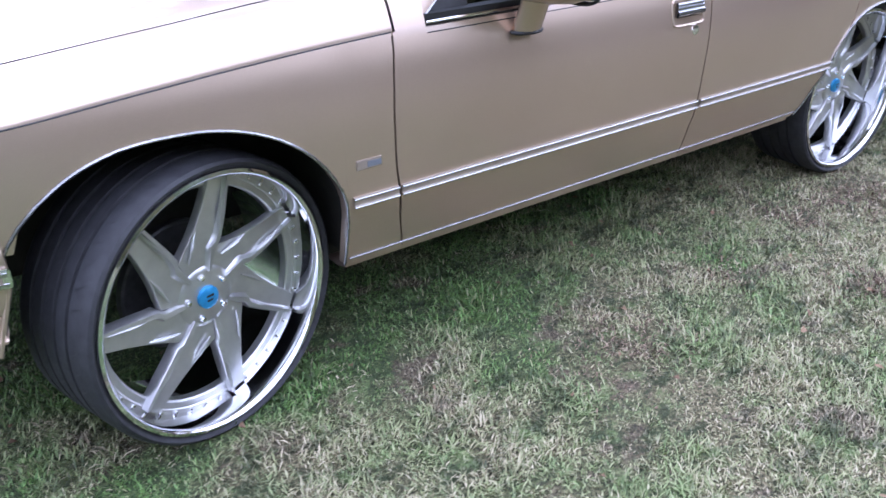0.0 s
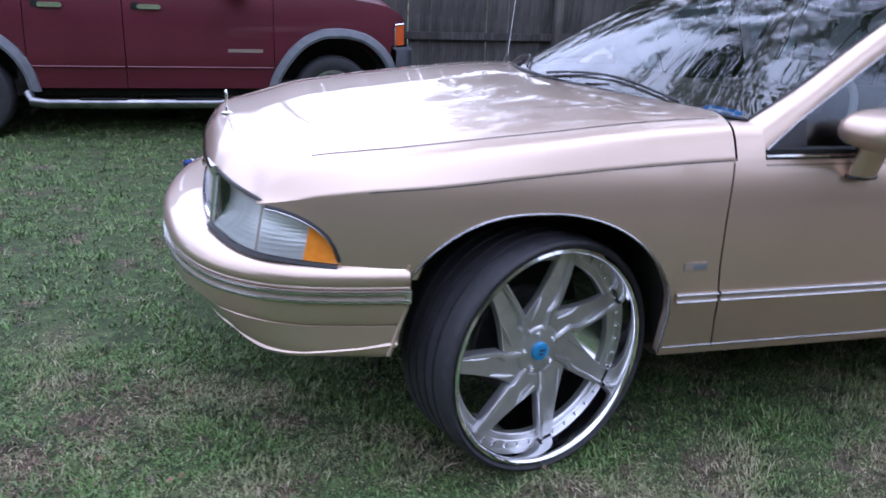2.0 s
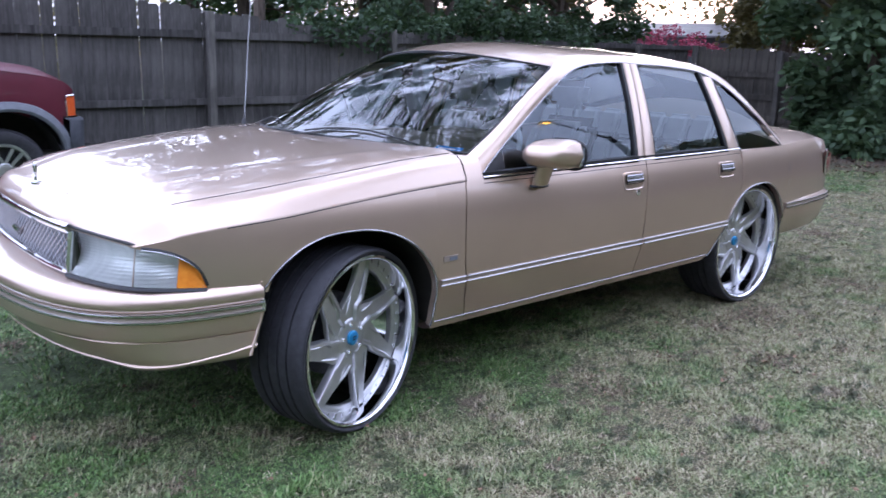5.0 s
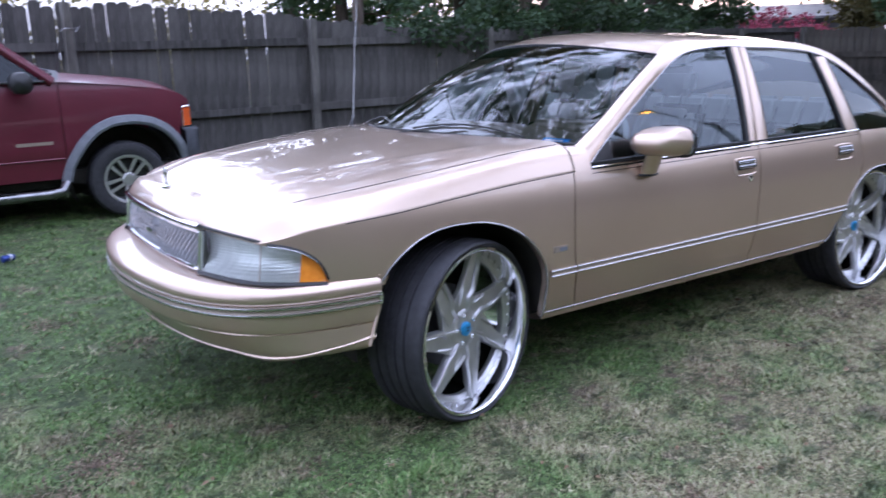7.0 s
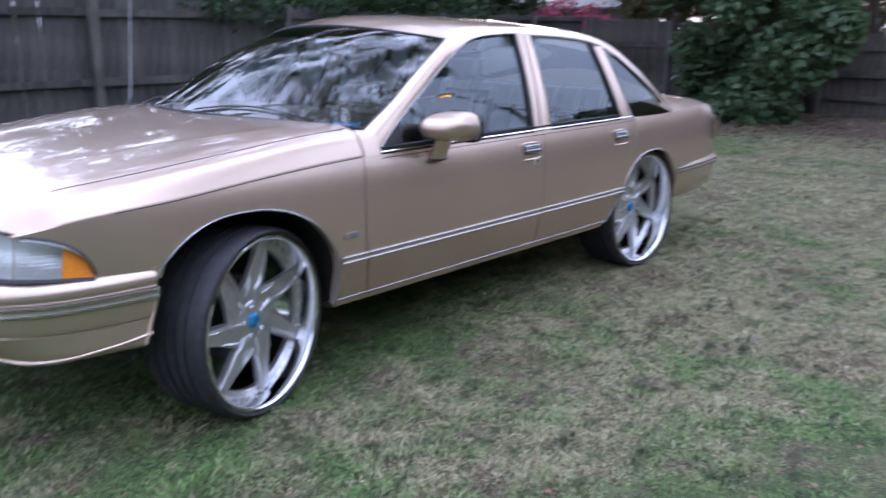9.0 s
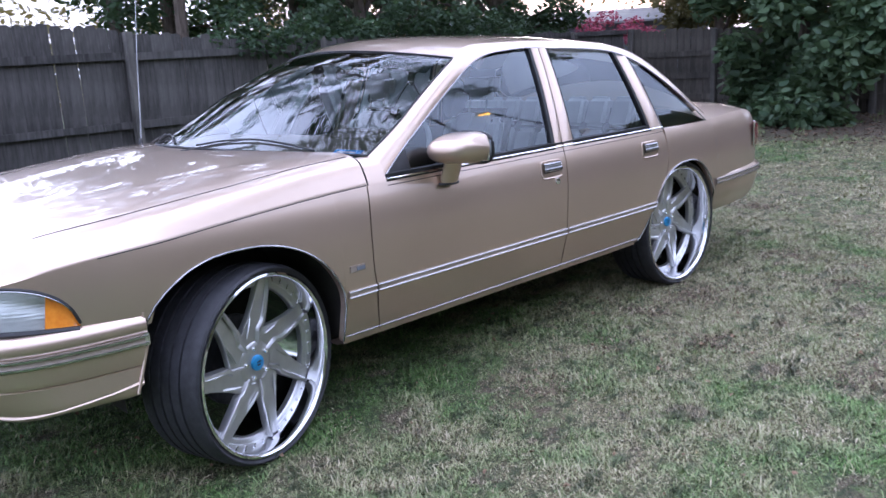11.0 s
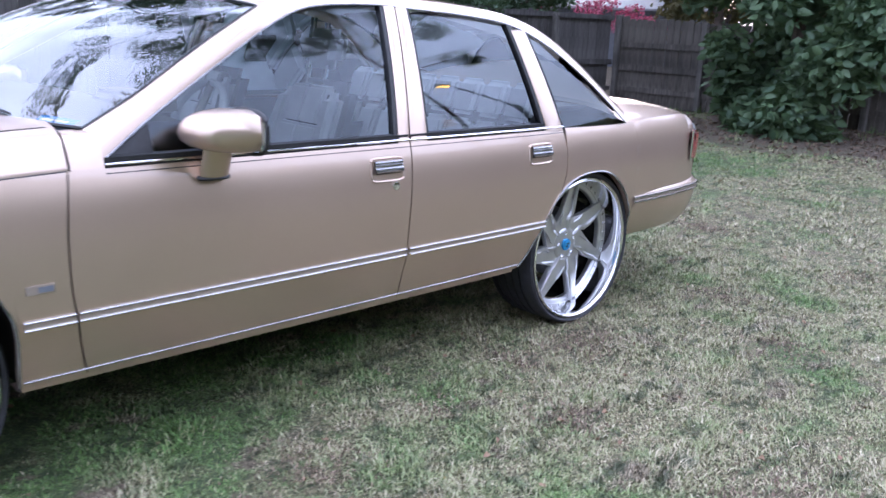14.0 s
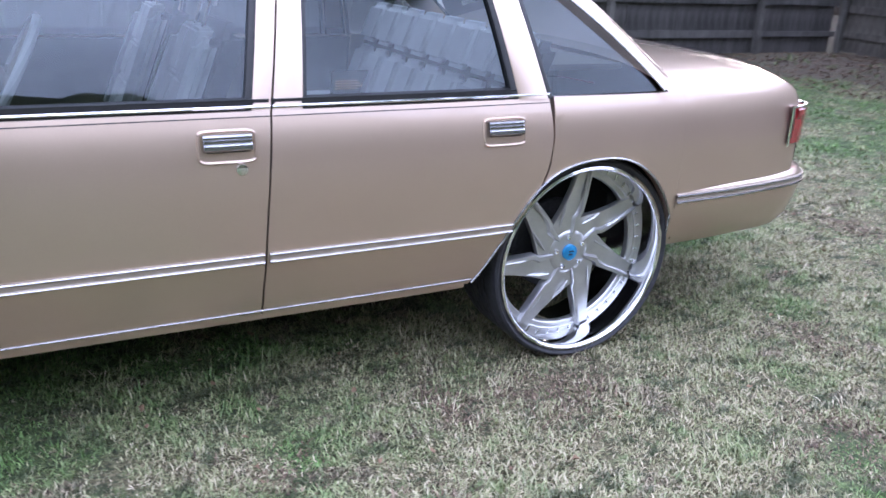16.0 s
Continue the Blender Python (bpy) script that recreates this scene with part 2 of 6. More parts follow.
def mottled(t, c, brown):
    """Dead patches, dark blotches and flecks, and fresh tufts over the lawn, a hand to a foot across."""
    dead = noise_tex(t, 2.9, 6, 0.72, "Object", (1, 1.3, 1))
    c = mixed(t, ramp(t, dead, [(0.56, (0, 0, 0)), (0.62, (0.85, 0.85, 0.85))]), c, brown)
    dark_blotch = noise_tex(t, 7.5, 5, 0.72, "Object", (0.8, 1.3, 1))
    c = mixed(t, ramp(t, dark_blotch, [(0.38, (0.80, 0.80, 0.80)), (0.475, (0, 0, 0))]), c, (0.024, 0.040, 0.011))
    dark_fleck = noise_tex(t, 23, 4, 0.7, "Object", (0.9, 1.2, 1))
    c = mixed(t, ramp(t, dark_fleck, [(0.36, (0.6, 0.6, 0.6)), (0.46, (0, 0, 0))]), c, (0.026, 0.032, 0.012))
    fresh = noise_tex(t, 8, 5, 0.75, "Object", (1.2, 1, 1.7))
    return mixed(t, ramp(t, fresh, [(0.54, (0, 0, 0)), (0.66, (0.55, 0.55, 0.55))]), c, (0.16, 0.235, 0.078))


def lawn_soil():
    m, t, p = nodes_of("lawn_soil")
    fine = noise_tex(t, 95, 4, 0.75)
    green = ramp(t, fine, [(0.36, (0.012, 0.022, 0.006)), (0.5, (0.052, 0.083, 0.025)), (0.64, (0.13, 0.165, 0.056))])
    straw = ramp(t, fine, [(0.36, (0.025, 0.025, 0.010)), (0.5, (0.125, 0.108, 0.055)), (0.64, (0.28, 0.237, 0.14))])
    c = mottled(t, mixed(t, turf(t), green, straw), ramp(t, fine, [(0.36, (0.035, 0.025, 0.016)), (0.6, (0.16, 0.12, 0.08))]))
    bare = noise_tex(t, 1.1, 5, 0.7)
    x = t.nodes.new("ShaderNodeTexCoord")
    s = t.nodes.new("ShaderNodeSeparateXYZ")
    t.links.new(x.outputs["Object"], s.inputs[0])
    edge = t.nodes.new("ShaderNodeMapRange")
    edge.inputs["From Min"].default_value, edge.inputs["From Max"].default_value = 9.2, 11.0
    t.links.new(s.outputs["X"], edge.inputs[0])
    k = t.nodes.new("ShaderNodeMath")
    k.operation = "MULTIPLY"
    t.links.new(edge.outputs[0], k.inputs[0])
    t.links.new(ramp(t, bare, [(0.3, (0.55, 0.55, 0.55)), (0.55, (1, 1, 1))]), k.inputs[1])
    c = mixed(t, k.outputs[0], c, ramp(t, fine, [(0.3, (0.028, 0.021, 0.014)), (0.7, (0.115, 0.082, 0.055))]))
    t.links.new(c, p.inputs["Base Color"])
    p.inputs["Roughness"].default_value = 0.95
    bumped(t, p, fine, 0.8, 0.02)
    return m


def blade_mat():
    m, t, p = nodes_of("grass_blade")
    g = t.nodes.new("ShaderNodeNewGeometry")
    rnd = g.outputs["Random Per Island"]
    green = ramp(t, rnd, [(0.0, (0.068, 0.138, 0.030)), (0.80, (0.158, 0.276, 0.068)), (0.88, (0.25, 0.27, 0.118)), (1.0, (0.33, 0.32, 0.18))])
    straw = ramp(t, rnd, [(0.0, (0.205, 0.232, 0.100)), (0.42, (0.325, 0.312, 0.165)), (0.62, (0.375, 0.330, 0.200)), (1.0, (0.46, 0.40, 0.27))])
    c = mixed(t, turf(t), green, straw)
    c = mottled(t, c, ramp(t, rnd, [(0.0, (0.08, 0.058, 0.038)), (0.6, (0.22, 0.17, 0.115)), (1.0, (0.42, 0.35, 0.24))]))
    t.links.new(c, p.inputs["Base Color"])
    p.inputs["Roughness"].default_value = 0.6
    return m


def thatch_mat():
    m, t, p = nodes_of("dead_thatch")
    g = t.nodes.new("ShaderNodeNewGeometry")
    t.links.new(ramp(t, g.outputs["Random Per Island"], [(0.0, (0.05, 0.034, 0.022)), (0.6, (0.16, 0.108, 0.07)), (0.9, (0.27, 0.20, 0.135)), (1.0, (0.40, 0.32, 0.22))]), p.inputs["Base Color"])
    p.inputs["Roughness"].default_value = 0.8
    return m


THATCH = thatch_mat()
SOIL, BLADE = lawn_soil(), blade_mat()


# ---- building helpers ----
def part(name, bm, material, parent=None, label="", smooth=True, m=None):
    """Links a bmesh as one mesh object, under a thing or a part if one is given."""
    me = bpy.data.meshes.new(name)
    bm.to_mesh(me)
    bm.free()
    me.materials.append(material)
    if smooth:
        me.shade_smooth()
        me.set_sharp_from_angle(angle=radians(38))
    ob = new(name, me)
    ob.parent = parent
    if m is not None:
        ob.matrix_basis = m
    if label:
        ob["label"] = label
    return ob


def thing(name, m, label, category, group="", kind=""):
    return tagged_empty(name, m, label, category, group, kind)


def tagged_empty(name, m, label, category, group, kind):
    ob = new(name)
    ob.matrix_basis = m
    ob.empty_display_size = 0.1
    return tagged(ob, label, category, group, kind)


def table(rows):
    """A smooth curve through (position, value, value ...) rows."""
    a = np.array(rows, float)
    xa, ya = a[:, 0], a[:, 1]
    h = np.diff(xa)
    d = np.diff(ya) / h
    m = np.empty(len(xa))
    m[0], m[-1] = d[0], d[-1]
    for i in range(1, len(xa) - 1):
        if d[i - 1] * d[i] <= 0:
            m[i] = 0.0
        else:
            w1, w2 = 2 * h[i] + h[i - 1], h[i] + 2 * h[i - 1]
            m[i] = (w1 + w2) / (w1 / d[i - 1] + w2 / d[i])

    def f(x):
        x = min(max(float(x), xa[0]), xa[-1])
        i = min(max(int(np.searchsorted(xa, x)) - 1, 0), len(h) - 1)
        t = (x - xa[i]) / h[i]
        return float(ya[i] * (1 + 2 * t) * (1 - t) ** 2 + m[i] * h[i] * t * (1 - t) ** 2 + ya[i + 1] * t * t * (3 - 2 * t) + m[i + 1] * h[i] * t * t * (t - 1))
    return f


def resampled(pts, n):
    """n points evenly along a smooth line through pts (Catmull-Rom)."""
    p = np.array(pts, float)
    p = np.vstack([2 * p[0] - p[1], p, 2 * p[-1] - p[-2]])
    out = []
    for i in range(1, len(p) - 2):
        for u in np.linspace(0, 1, 12, endpoint=False):
            a, b, c, d = p[i - 1], p[i], p[i + 1], p[i + 2]
            out.append(0.5 * (2 * b + (c - a) * u + (2 * a - 5 * b + 4 * c - d) * u * u + (3 * b - a - 3 * c + d) * u ** 3))
    out.append(p[-2])
    out = np.array(out)
    s = np.concatenate([[0], np.cumsum(np.linalg.norm(np.diff(out, axis=0), axis=1))])
    q = np.linspace(0, s[-1], n)
    return np.stack([np.interp(q, s, out[:, k]) for k in range(out.shape[1])], axis=1)


def sheet(grid, depth=None, closed=False, flip=False):
    """A bmesh from rows of points; depth: a vector by which its rim is turned in, for thickness."""
    bm = bmesh.new()
    vs = [[bm.verts.new(p) for p in row] for row in grid]
    for a, b in zip(vs, vs[1:]):
        n = len(a)
        for i in range(n if closed else n - 1):
            q = (a[i], a[(i + 1) % n], b[(i + 1) % n], b[i])
            q = tuple(dict.fromkeys(q))
            if len(q) > 2:
                try:
                    bm.faces.new(q[::-1] if flip else q)
                except ValueError:
                    pass
    if depth is not None:
        rim = [e for e in bm.edges if e.is_boundary]
        ex = bmesh.ops.extrude_edge_only(bm, edges=rim)["geom"]
        d = Vector(depth)
        for v in ex:
            if isinstance(v, bmesh.types.BMVert):
                v.co += d
    return bm


def mirrored(bm):
    c = bm.copy()
    for v in c.verts:
        v.co.y = -v.co.y
    bmesh.ops.reverse_faces(c, faces=c.faces)
    return c


def both(name, bm, material, parent, label=""):
    """The part and its twin on the other side of the car."""
    b = mirrored(bm)
    return part(name, bm, material, parent, label), part(name, b, material, parent, label)


def tube(pts, r, sides=8, closed=False, flat=1.0):
    """A bar along pts; flat squeezes it upright."""
    p = [Vector(q) for q in pts]
    bm = bmesh.new()
    rings = []
    n = len(p)
    for i, c in enumerate(p):
        a = p[(i - 1) % n] if closed or i else p[i]
        b = p[(i + 1) % n] if closed or i < n - 1 else p[i]
        t = (b - a).normalized()
        up = Vector((0, 0, 1)) if abs(t.z) < 0.9 else Vector((0, 1, 0))
        u = t.cross(up).normalized()
        w = u.cross(t).normalized()
        rr = r[i] if isinstance(r, (list, tuple)) else r
        rings.append([bm.verts.new(c + u * (rr * math.cos(k * 2 * math.pi / sides)) + w * (rr * flat * math.sin(k * 2 * math.pi / sides))) for k in range(sides)])
    for a, b in zip(rings, rings[1:] + rings[:1] if closed else rings[1:]):
        for k in range(sides):
            bm.faces.new((a[k], a[(k + 1) % sides], b[(k + 1) % sides], b[k]))
    if not closed:
        bm.faces.new(rings[0][::-1])
        bm.faces.new(rings[-1])
    bmesh.ops.recalc_face_normals(bm, faces=bm.faces)
    return bm


def box(x0, y0, z0, x1, y1, z1, bevel=0.0, seg=2):
    bm = bmesh.new()
    bmesh.ops.create_cube(bm, size=1)
    for v in bm.verts:
        v.co = Vector((x0 + (v.co.x + 0.5) * (x1 - x0), y0 + (v.co.y + 0.5) * (y1 - y0), z0 + (v.co.z + 0.5) * (z1 - z0)))
    if bevel:
        bmesh.ops.bevel(bm, geom=bm.edges[:], offset=bevel, segments=seg, affect="EDGES", clamp_overlap=True)
    bmesh.ops.recalc_face_normals(bm, faces=bm.faces)
    return bm


def joined(*bms):
    out = bmesh.new()
    for b in bms:
        me = bpy.data.meshes.new("tmp")
        b.to_mesh(me)
        out.from_mesh(me)
        bpy.data.meshes.remove(me)
        b.free()
    return out


def lathe(profile, n=72, axis="y"):
    """Turns (radius, along) pairs round the y axis."""
    grid = []
    for k in range(n):
        a = 2 * math.pi * k / n
        grid.append([(r * math.cos(a), y, r * math.sin(a)) for r, y in profile])
    grid.append(grid[0])
    bm = sheet(grid)
    bmesh.ops.remove_doubles(bm, verts=bm.verts, dist=1e-6)
    bmesh.ops.recalc_face_normals(bm, faces=bm.faces)
    return bm


def prism(outline, y0, y1, inset=0.0, bevel=0.0):
    """An outline in x, z made solid from y0 to y1; the y0 face is drawn in by inset."""
    bm = bmesh.new()
    c = Vector((sum(p[0] for p in outline) / len(outline), 0, sum(p[1] for p in outline) / len(outline)))
    front, back = [], []
    for x, z in outline:
        d = Vector((x, 0, z)) - c
        k = max(0.0, 1 - inset / max(d.length, 1e-4))
        front.append(bm.verts.new((c.x + d.x * k, y0, c.z + d.z * k)))
        back.append(bm.verts.new((x, y1, z)))
    n = len(outline)
    bm.faces.new(front)
    bm.faces.new(back[::-1])
    for i in range(n):
        bm.faces.new((front[(i + 1) % n], front[i], back[i], back[(i + 1) % n]))
    bmesh.ops.recalc_face_normals(bm, faces=bm.faces)
    if bevel:
        bmesh.ops.bevel(bm, geom=bm.edges[:], offset=bevel, segments=1, affect="EDGES", clamp_overlap=True)
    return bm


# ---- the sedan: x rearwards from the front axle, y = 0 its middle, the near side at negative y ----
HALF = 0.985
sedan = thing("sedan_car", pose(0, HALF, 0), "champagne gold four-door sedan parked on the lawn on huge chrome wheels", "car")

plan_w = table([(-0.90, 0.80), (-0.86, 0.84), (-0.78, 0.885), (-0.70, 0.915), (-0.60, 0.943), (-0.47, 0.966), (-0.30, 0.980), (0.0, 0.985), (2.2, 0.985), (2.8, 0.975), (3.3, 0.957), (3.7, 0.925), (3.95, 0.885), (4.05, 0.85)])
drop = table([(0.33, 0.060), (0.352, 0.052), (0.385, 0.040), (0.44, 0.026), (0.478, 0.018), (0.498, 0.0145), (0.512, 0.006), (0.545, 0.002), (0.57, 0.0), (0.66, -0.002), (0.74, -0.002), (0.80, 0.001), (0.85, 0.007), (0.90, 0.016), (0.94, 0.027), (0.98, 0.042), (1.02, 0.066), (1.06, 0.10), (1.10, 0.15)])


def side(x, z):
    return plan_w(x) - drop(z)


def skin(x, z, out=0.0):
    return (x, -side(x, z) - out, z)


hood_edge = table([(-0.86, 0.858), (-0.80, 0.869), (-0.745, 0.880), (-0.65, 0.894), (-0.55, 0.905), (-0.351, 0.919), (-0.129, 0.938), (0.105, 0.955), (0.359, 0.969), (0.57, 0.977)])
arch_f = table([(-0.490, 0.43), (-0.478, 0.56), (-0.460, 0.637), (-0.425, 0.695), (-0.388, 0.735), (-0.335, 0.774), (-0.282, 0.803), (-0.230, 0.821), (-0.176, 0.833), (-0.10, 0.838), (-0.02, 0.836), (0.04, 0.828), (0.093, 0.815), (0.155, 0.791), (0.210, 0.760), (0.265, 0.715), (0.305, 0.668), (0.335, 0.618), (0.355, 0.565), (0.363, 0.50), (0.362, 0.40), (0.366, 0.352)])
lamp_top = table([(-0.99, 0.885), (-0.935, 0.872), (-0.855, 0.850), (-0.80, 0.841), (-0.75, 0.826), (-0.71, 0.805), (-0.68, 0.780), (-0.66, 0.752), (-0.648, 0.722), (-0.64, 0.698)])
arch_r = table([(2.470, 0.352), (2.520, 0.43), (2.565, 0.510), (2.60, 0.572), (2.64, 0.628), (2.695, 0.687), (2.762, 0.730), (2.83, 0.751), (2.896, 0.760), (2.96, 0.762), (3.02, 0.757), (3.08, 0.740), (3.13, 0.715), (3.19, 0.668), (3.242, 0.608), (3.275, 0.555), (3.30, 0.49), (3.308, 0.43), (3.310, 0.39)])


def rows_between(xs, low, top, n, power=1.0):
    return [[skin(x, low(x) + (top(x) - low(x)) * k / n) for k in range(n + 1)] for x in xs]


IN = (0, 0.035, 0)
# front fender
f_gap = table([(0.35, 0.555), (0.42, 0.540), (0.51, 0.527), (0.57, 0.520), (0.65, 0.512), (0.757, 0.512), (0.87, 0.522), (0.958, 0.536), (1.08, 0.548)])
xs = sorted(set([*np.linspace(-0.86, -0.64, 14), *np.linspace(-0.635, -0.435, 8), *np.linspace(-0.43, 0.30, 34), 0.315, 0.335, 0.345, 0.355, 0.360, 0.3635, 0.3665, 0.41, 0.46, 0.55]))


def fender_low(x):
    if x < -0.64:
        return lamp_top(x) + 0.004
    if x < -0.428:
        return 0.695 - 0.038 * min(1.0, (x + 0.64) / 0.05)
    if x < 0.3655:
        return arch_f(x)
    return 0.354


f_rows = rows_between(xs, fender_low, lambda x: hood_edge(x) - 0.004, 14)
f_rows = [[skin(min(x, f_gap(z) - 0.003) if i > len(xs) - 4 else x, z) if i < len(xs) - 1 else skin(f_gap(z) - 0.003, z) for x, y, z in row] for i, row in enumerate(f_rows)]
both("fender", sheet(f_rows, IN), PAINT, sedan)

# doors, by their front and rear edges
b_gap = table([(0.35, 1.759), (0.56, 1.767), (0.80, 1.785), (1.0, 1.804)])
c_gap = table([(0.35, 2.462), (0.375, 2.482), (0.45, 2.535), (0.50, 2.568), (0.559, 2.606), (0.62, 2.652), (0.687, 2.694), (0.76, 2.722), (0.855, 2.735), (0.97, 2.724), (1.0, 2.722)])


def door_panel(left, right, z0, z1, n=16, m=18):
    return sheet([[skin(left(z) + (right(z) - left(z)) * u / m, z) for z in np.linspace(z0, z1, n + 1)] for u in range(m + 1)], IN)


fd = both("front_door", door_panel(lambda z: f_gap(z) + 0.003, lambda z: b_gap(z) - 0.003, 0.356, 0.972), PAINT, sedan)
rd = both("rear_door", door_panel(lambda z: b_gap(z) + 0.003, lambda z: c_gap(z) - 0.003, 0.356, 0.972), PAINT, sedan)
# cowl side between hood and door above the door's line
# rocker below the doors
both("rocker_panel", sheet([[(x, -side(x, 0.36) + 0.012 + k[0], k[1]) for k in ((0.02, 0.365), (0.0, 0.352), (0.002, 0.338), (0.05, 0.325), (0.12, 0.325))] for x in np.linspace(0.372, 2.455, 30)], flip=True), PAINT, sedan)

both("rocker_trim", tube([skin(x, 0.374, 0.0015) for x in np.linspace(0.374, 2.47, 30)], 0.0022, 6), DULL, sedan, "thin bright rocker strip")

# quarter panel with the rear arch
door_top = table([(2.604, 0.556), (2.656, 0.62), (2.698, 0.687), (2.726, 0.76), (2.7385, 0.85), (2.739, 0.855)])
deck_edge = table([(2.74, 0.975), (3.2, 0.970), (3.5, 0.985), (3.8, 0.990), (3.90, 0.975), (3.955, 0.94), (3.985, 0.88), (3.99, 0.86)])
xq = sorted(set([*np.linspace(2.606, 2.738, 12), 2.7405, *np.linspace(2.78, 3.24, 26), 3.258, 3.275, 3.29, 3.30, 3.306, 3.3095, 3.3105, *np.linspace(3.36, 3.985, 22)]))


def quarter_low(x):
    return arch_r(x) if x < 3.31 else 0.592


def quarter_top(x):
    return max(arch_r(x) + 0.003, door_top(x)) if x < 2.7395 else deck_edge(x)


both("quarter_panel", sheet(rows_between(xq, quarter_low, quarter_top, 14), IN), PAINT, sedan)

# bright lips round the arches, door belt and side mouldings
lip_f = [skin(x, arch_f(x), 0.002) for x in (-0.489, -0.484, -0.478, -0.470, -0.460, -0.44, -0.41, -0.37, *np.linspace(-0.33, 0.27, 22), 0.30, 0.325, 0.343, 0.355, 0.361, 0.363)] + [skin(0.3632, z, 0.002) for z in (0.45, 0.40, 0.356)]
both("arch_trim", tube(lip_f, 0.0042, 6), DULL, sedan, "thin bright wheel arch trim")
lip_r = [skin(x, arch_r(x), 0.002) for x in (*np.linspace(2.475, 2.64, 10), *np.linspace(2.68, 3.20, 20), 3.242, 3.275, 3.29, 3.30, 3.306, 3.309)]
both("arch_trim", tube(lip_r, 0.0045, 6), DULL, sedan, "thin bright wheel arch trim")


def moulding(x0, x1, n=24, z=0.557, h=0.016):
    prof = ((0.0, -h), (0.007, -h * 0.95), (0.010, -h * 0.6), (0.0065, -h * 0.4), (0.0065, h * 0.4), (0.010, h * 0.6), (0.007, h * 0.95), (0.0, h))
    return prof, [x0 + (x1 - x0) * k / n for k in range(n + 1)], z


def moulding_parts(x0, x1, parent_l, parent_r, z=0.557):
    prof, xx, z = moulding(x0, x1, z=z)
    body = sheet([[skin(x, z + q, o) for o, q in prof] for x in xx])
    bmesh.ops.recalc_face_normals(body, faces=body.faces)
    twin = mirrored(body)
    for bm, par, s in ((body, parent_l, 1), (twin, parent_r, -1)):
        mo = part("side_moulding", bm, GREYTRIM, par, "grey side moulding with two bright beads")
        for q in (0.0115, -0.0115):
            bead = tube([(x, s * (-side(x, z) - 0.0095), z + q) for x in xx], 0.0026, 6)
            part("bright_bead", bead, BEAD, mo)


moulding_parts(0.375, 0.516, sedan, sedan)
moulding_parts(0.526, 1.760, *fd)
moulding_parts(1.776, 2.590, *rd)
for x0, x1, (l, r) in ((0.645, b_gap(0.975) - 0.004, fd), (b_gap(0.975) + 0.004, 2.720, rd)):
    xx = np.linspace(x0, x1, 24)
    for s, par in ((1, l), (-1, r)):
        # Dark strip laid on the door to paint the crease's shade line
        part("crease_shade_line", tube([(x, s * (-side(x, 0.958) - 0.0002), 0.958) for x in xx], 0.0016, 5), SEAL, par)
        part("belt_trim", tube([(x, s * (-side(x, 0.975) - 0.001), 0.984) for x in xx], 0.0045, 6), CHROME, par)
        part("window_seal", sheet([[(x, s * (-side(x, 0.985) + 0.004), 0.972), (x, s * (-side(x, 0.985) + 0.002), 1.002), (x, s * (-side(x, 0.985) + 0.03), 1.005)] for x in xx], flip=s > 0), SEAL, par)

# greenhouse: DLO is the outline of the side glass, RIM the edge of windscreen, roof and rear window
DLO = resampled([(0.618, 0.046, 0.974), (0.76, 0.088, 1.070), (0.901, 0.124, 1.155), (1.098, 0.174, 1.268), (1.311, 0.225, 1.385), (1.444, 0.248, 1.440), (1.56, 0.258, 1.460), (1.70, 0.262, 1.469), (1.83, 0.263, 1.471), (1.95, 0.260, 1.464), (2.20, 0.255, 1.453), (2.40, 0.248, 1.437), (2.52, 0.240, 1.418), (2.62, 0.228, 1.390), (2.72, 0.208, 1.348), (2.815, 0.185, 1.295), (2.94, 0.145, 1.208), (3.057, 0.106, 1.115), (3.15, 0.072, 1.030), (3.205, 0.050, 0.975)], 90)
RIM = resampled([(0.610, 0.115, 1.078), (0.80, 0.155, 1.175), (0.98, 0.195, 1.282), (1.14, 0.232, 1.372), (1.284, 0.268, 1.447), (1.40, 0.320, 1.492), (1.56, 0.342, 1.512), (1.80, 0.352, 1.514), (2.10, 0.352, 1.508), (2.40, 0.340, 1.488), (2.58, 0.330, 1.458), (2.72, 0.318, 1.412), (2.86, 0.300, 1.350), (3.00, 0.275, 1.260), (3.12, 0.245, 1.165), (3.22, 0.215, 1.080), (3.30, 0.190, 1.020)], 90)
loc = lambda p: (p[0], p[1] - HALF, p[2])
strip_rows = []
for a, b in zip(DLO, RIM):
    mid = (a + b) / 2
    lift = np.array([0, -0.012, 0.010]) * (1.0 + 1.3 * min(1.0, max(0.0, (mid[0] - 2.3) / 0.4)))
    strip_rows.append([loc(a), loc(a * 0.75 + b * 0.25 + lift * 0.7), loc(mid + lift), loc(a * 0.25 + b * 0.75 + lift * 0.7), loc(b)])
both("roof_pillar", sheet(strip_rows, flip=False), PAINT, sedan)
both("window_trim", tube([loc(p + np.array([0, -0.003, 0.002])) for p in DLO], 0.0036, 6), DULL, sedan)


def rim_at(x):
    return np.array([x, np.interp(x, RIM[:, 0], RIM[:, 1]), np.interp(x, RIM[:, 0], RIM[:, 2])])


# roof skin with its crown
roof_rows = []
for u in np.linspace(0, 1, 19):
    xs_side = 1.284 + (2.58 - 1.284) * u
    e = rim_at(xs_side)
    hw = HALF - e[1]
    row = []
    for v in np.linspace(-1, 1, 21):
        bow = 1 - v * v
        x = xs_side + (-0.19 * (1 - u) ** 2 + 0.09 * u ** 2) * bow
        row.append((x, v * hw, e[2] + (0.064 - 0.024 * u) * bow))
    roof_rows.append(row)
part("roof", sheet(roof_rows, flip=True), PAINT, sedan)


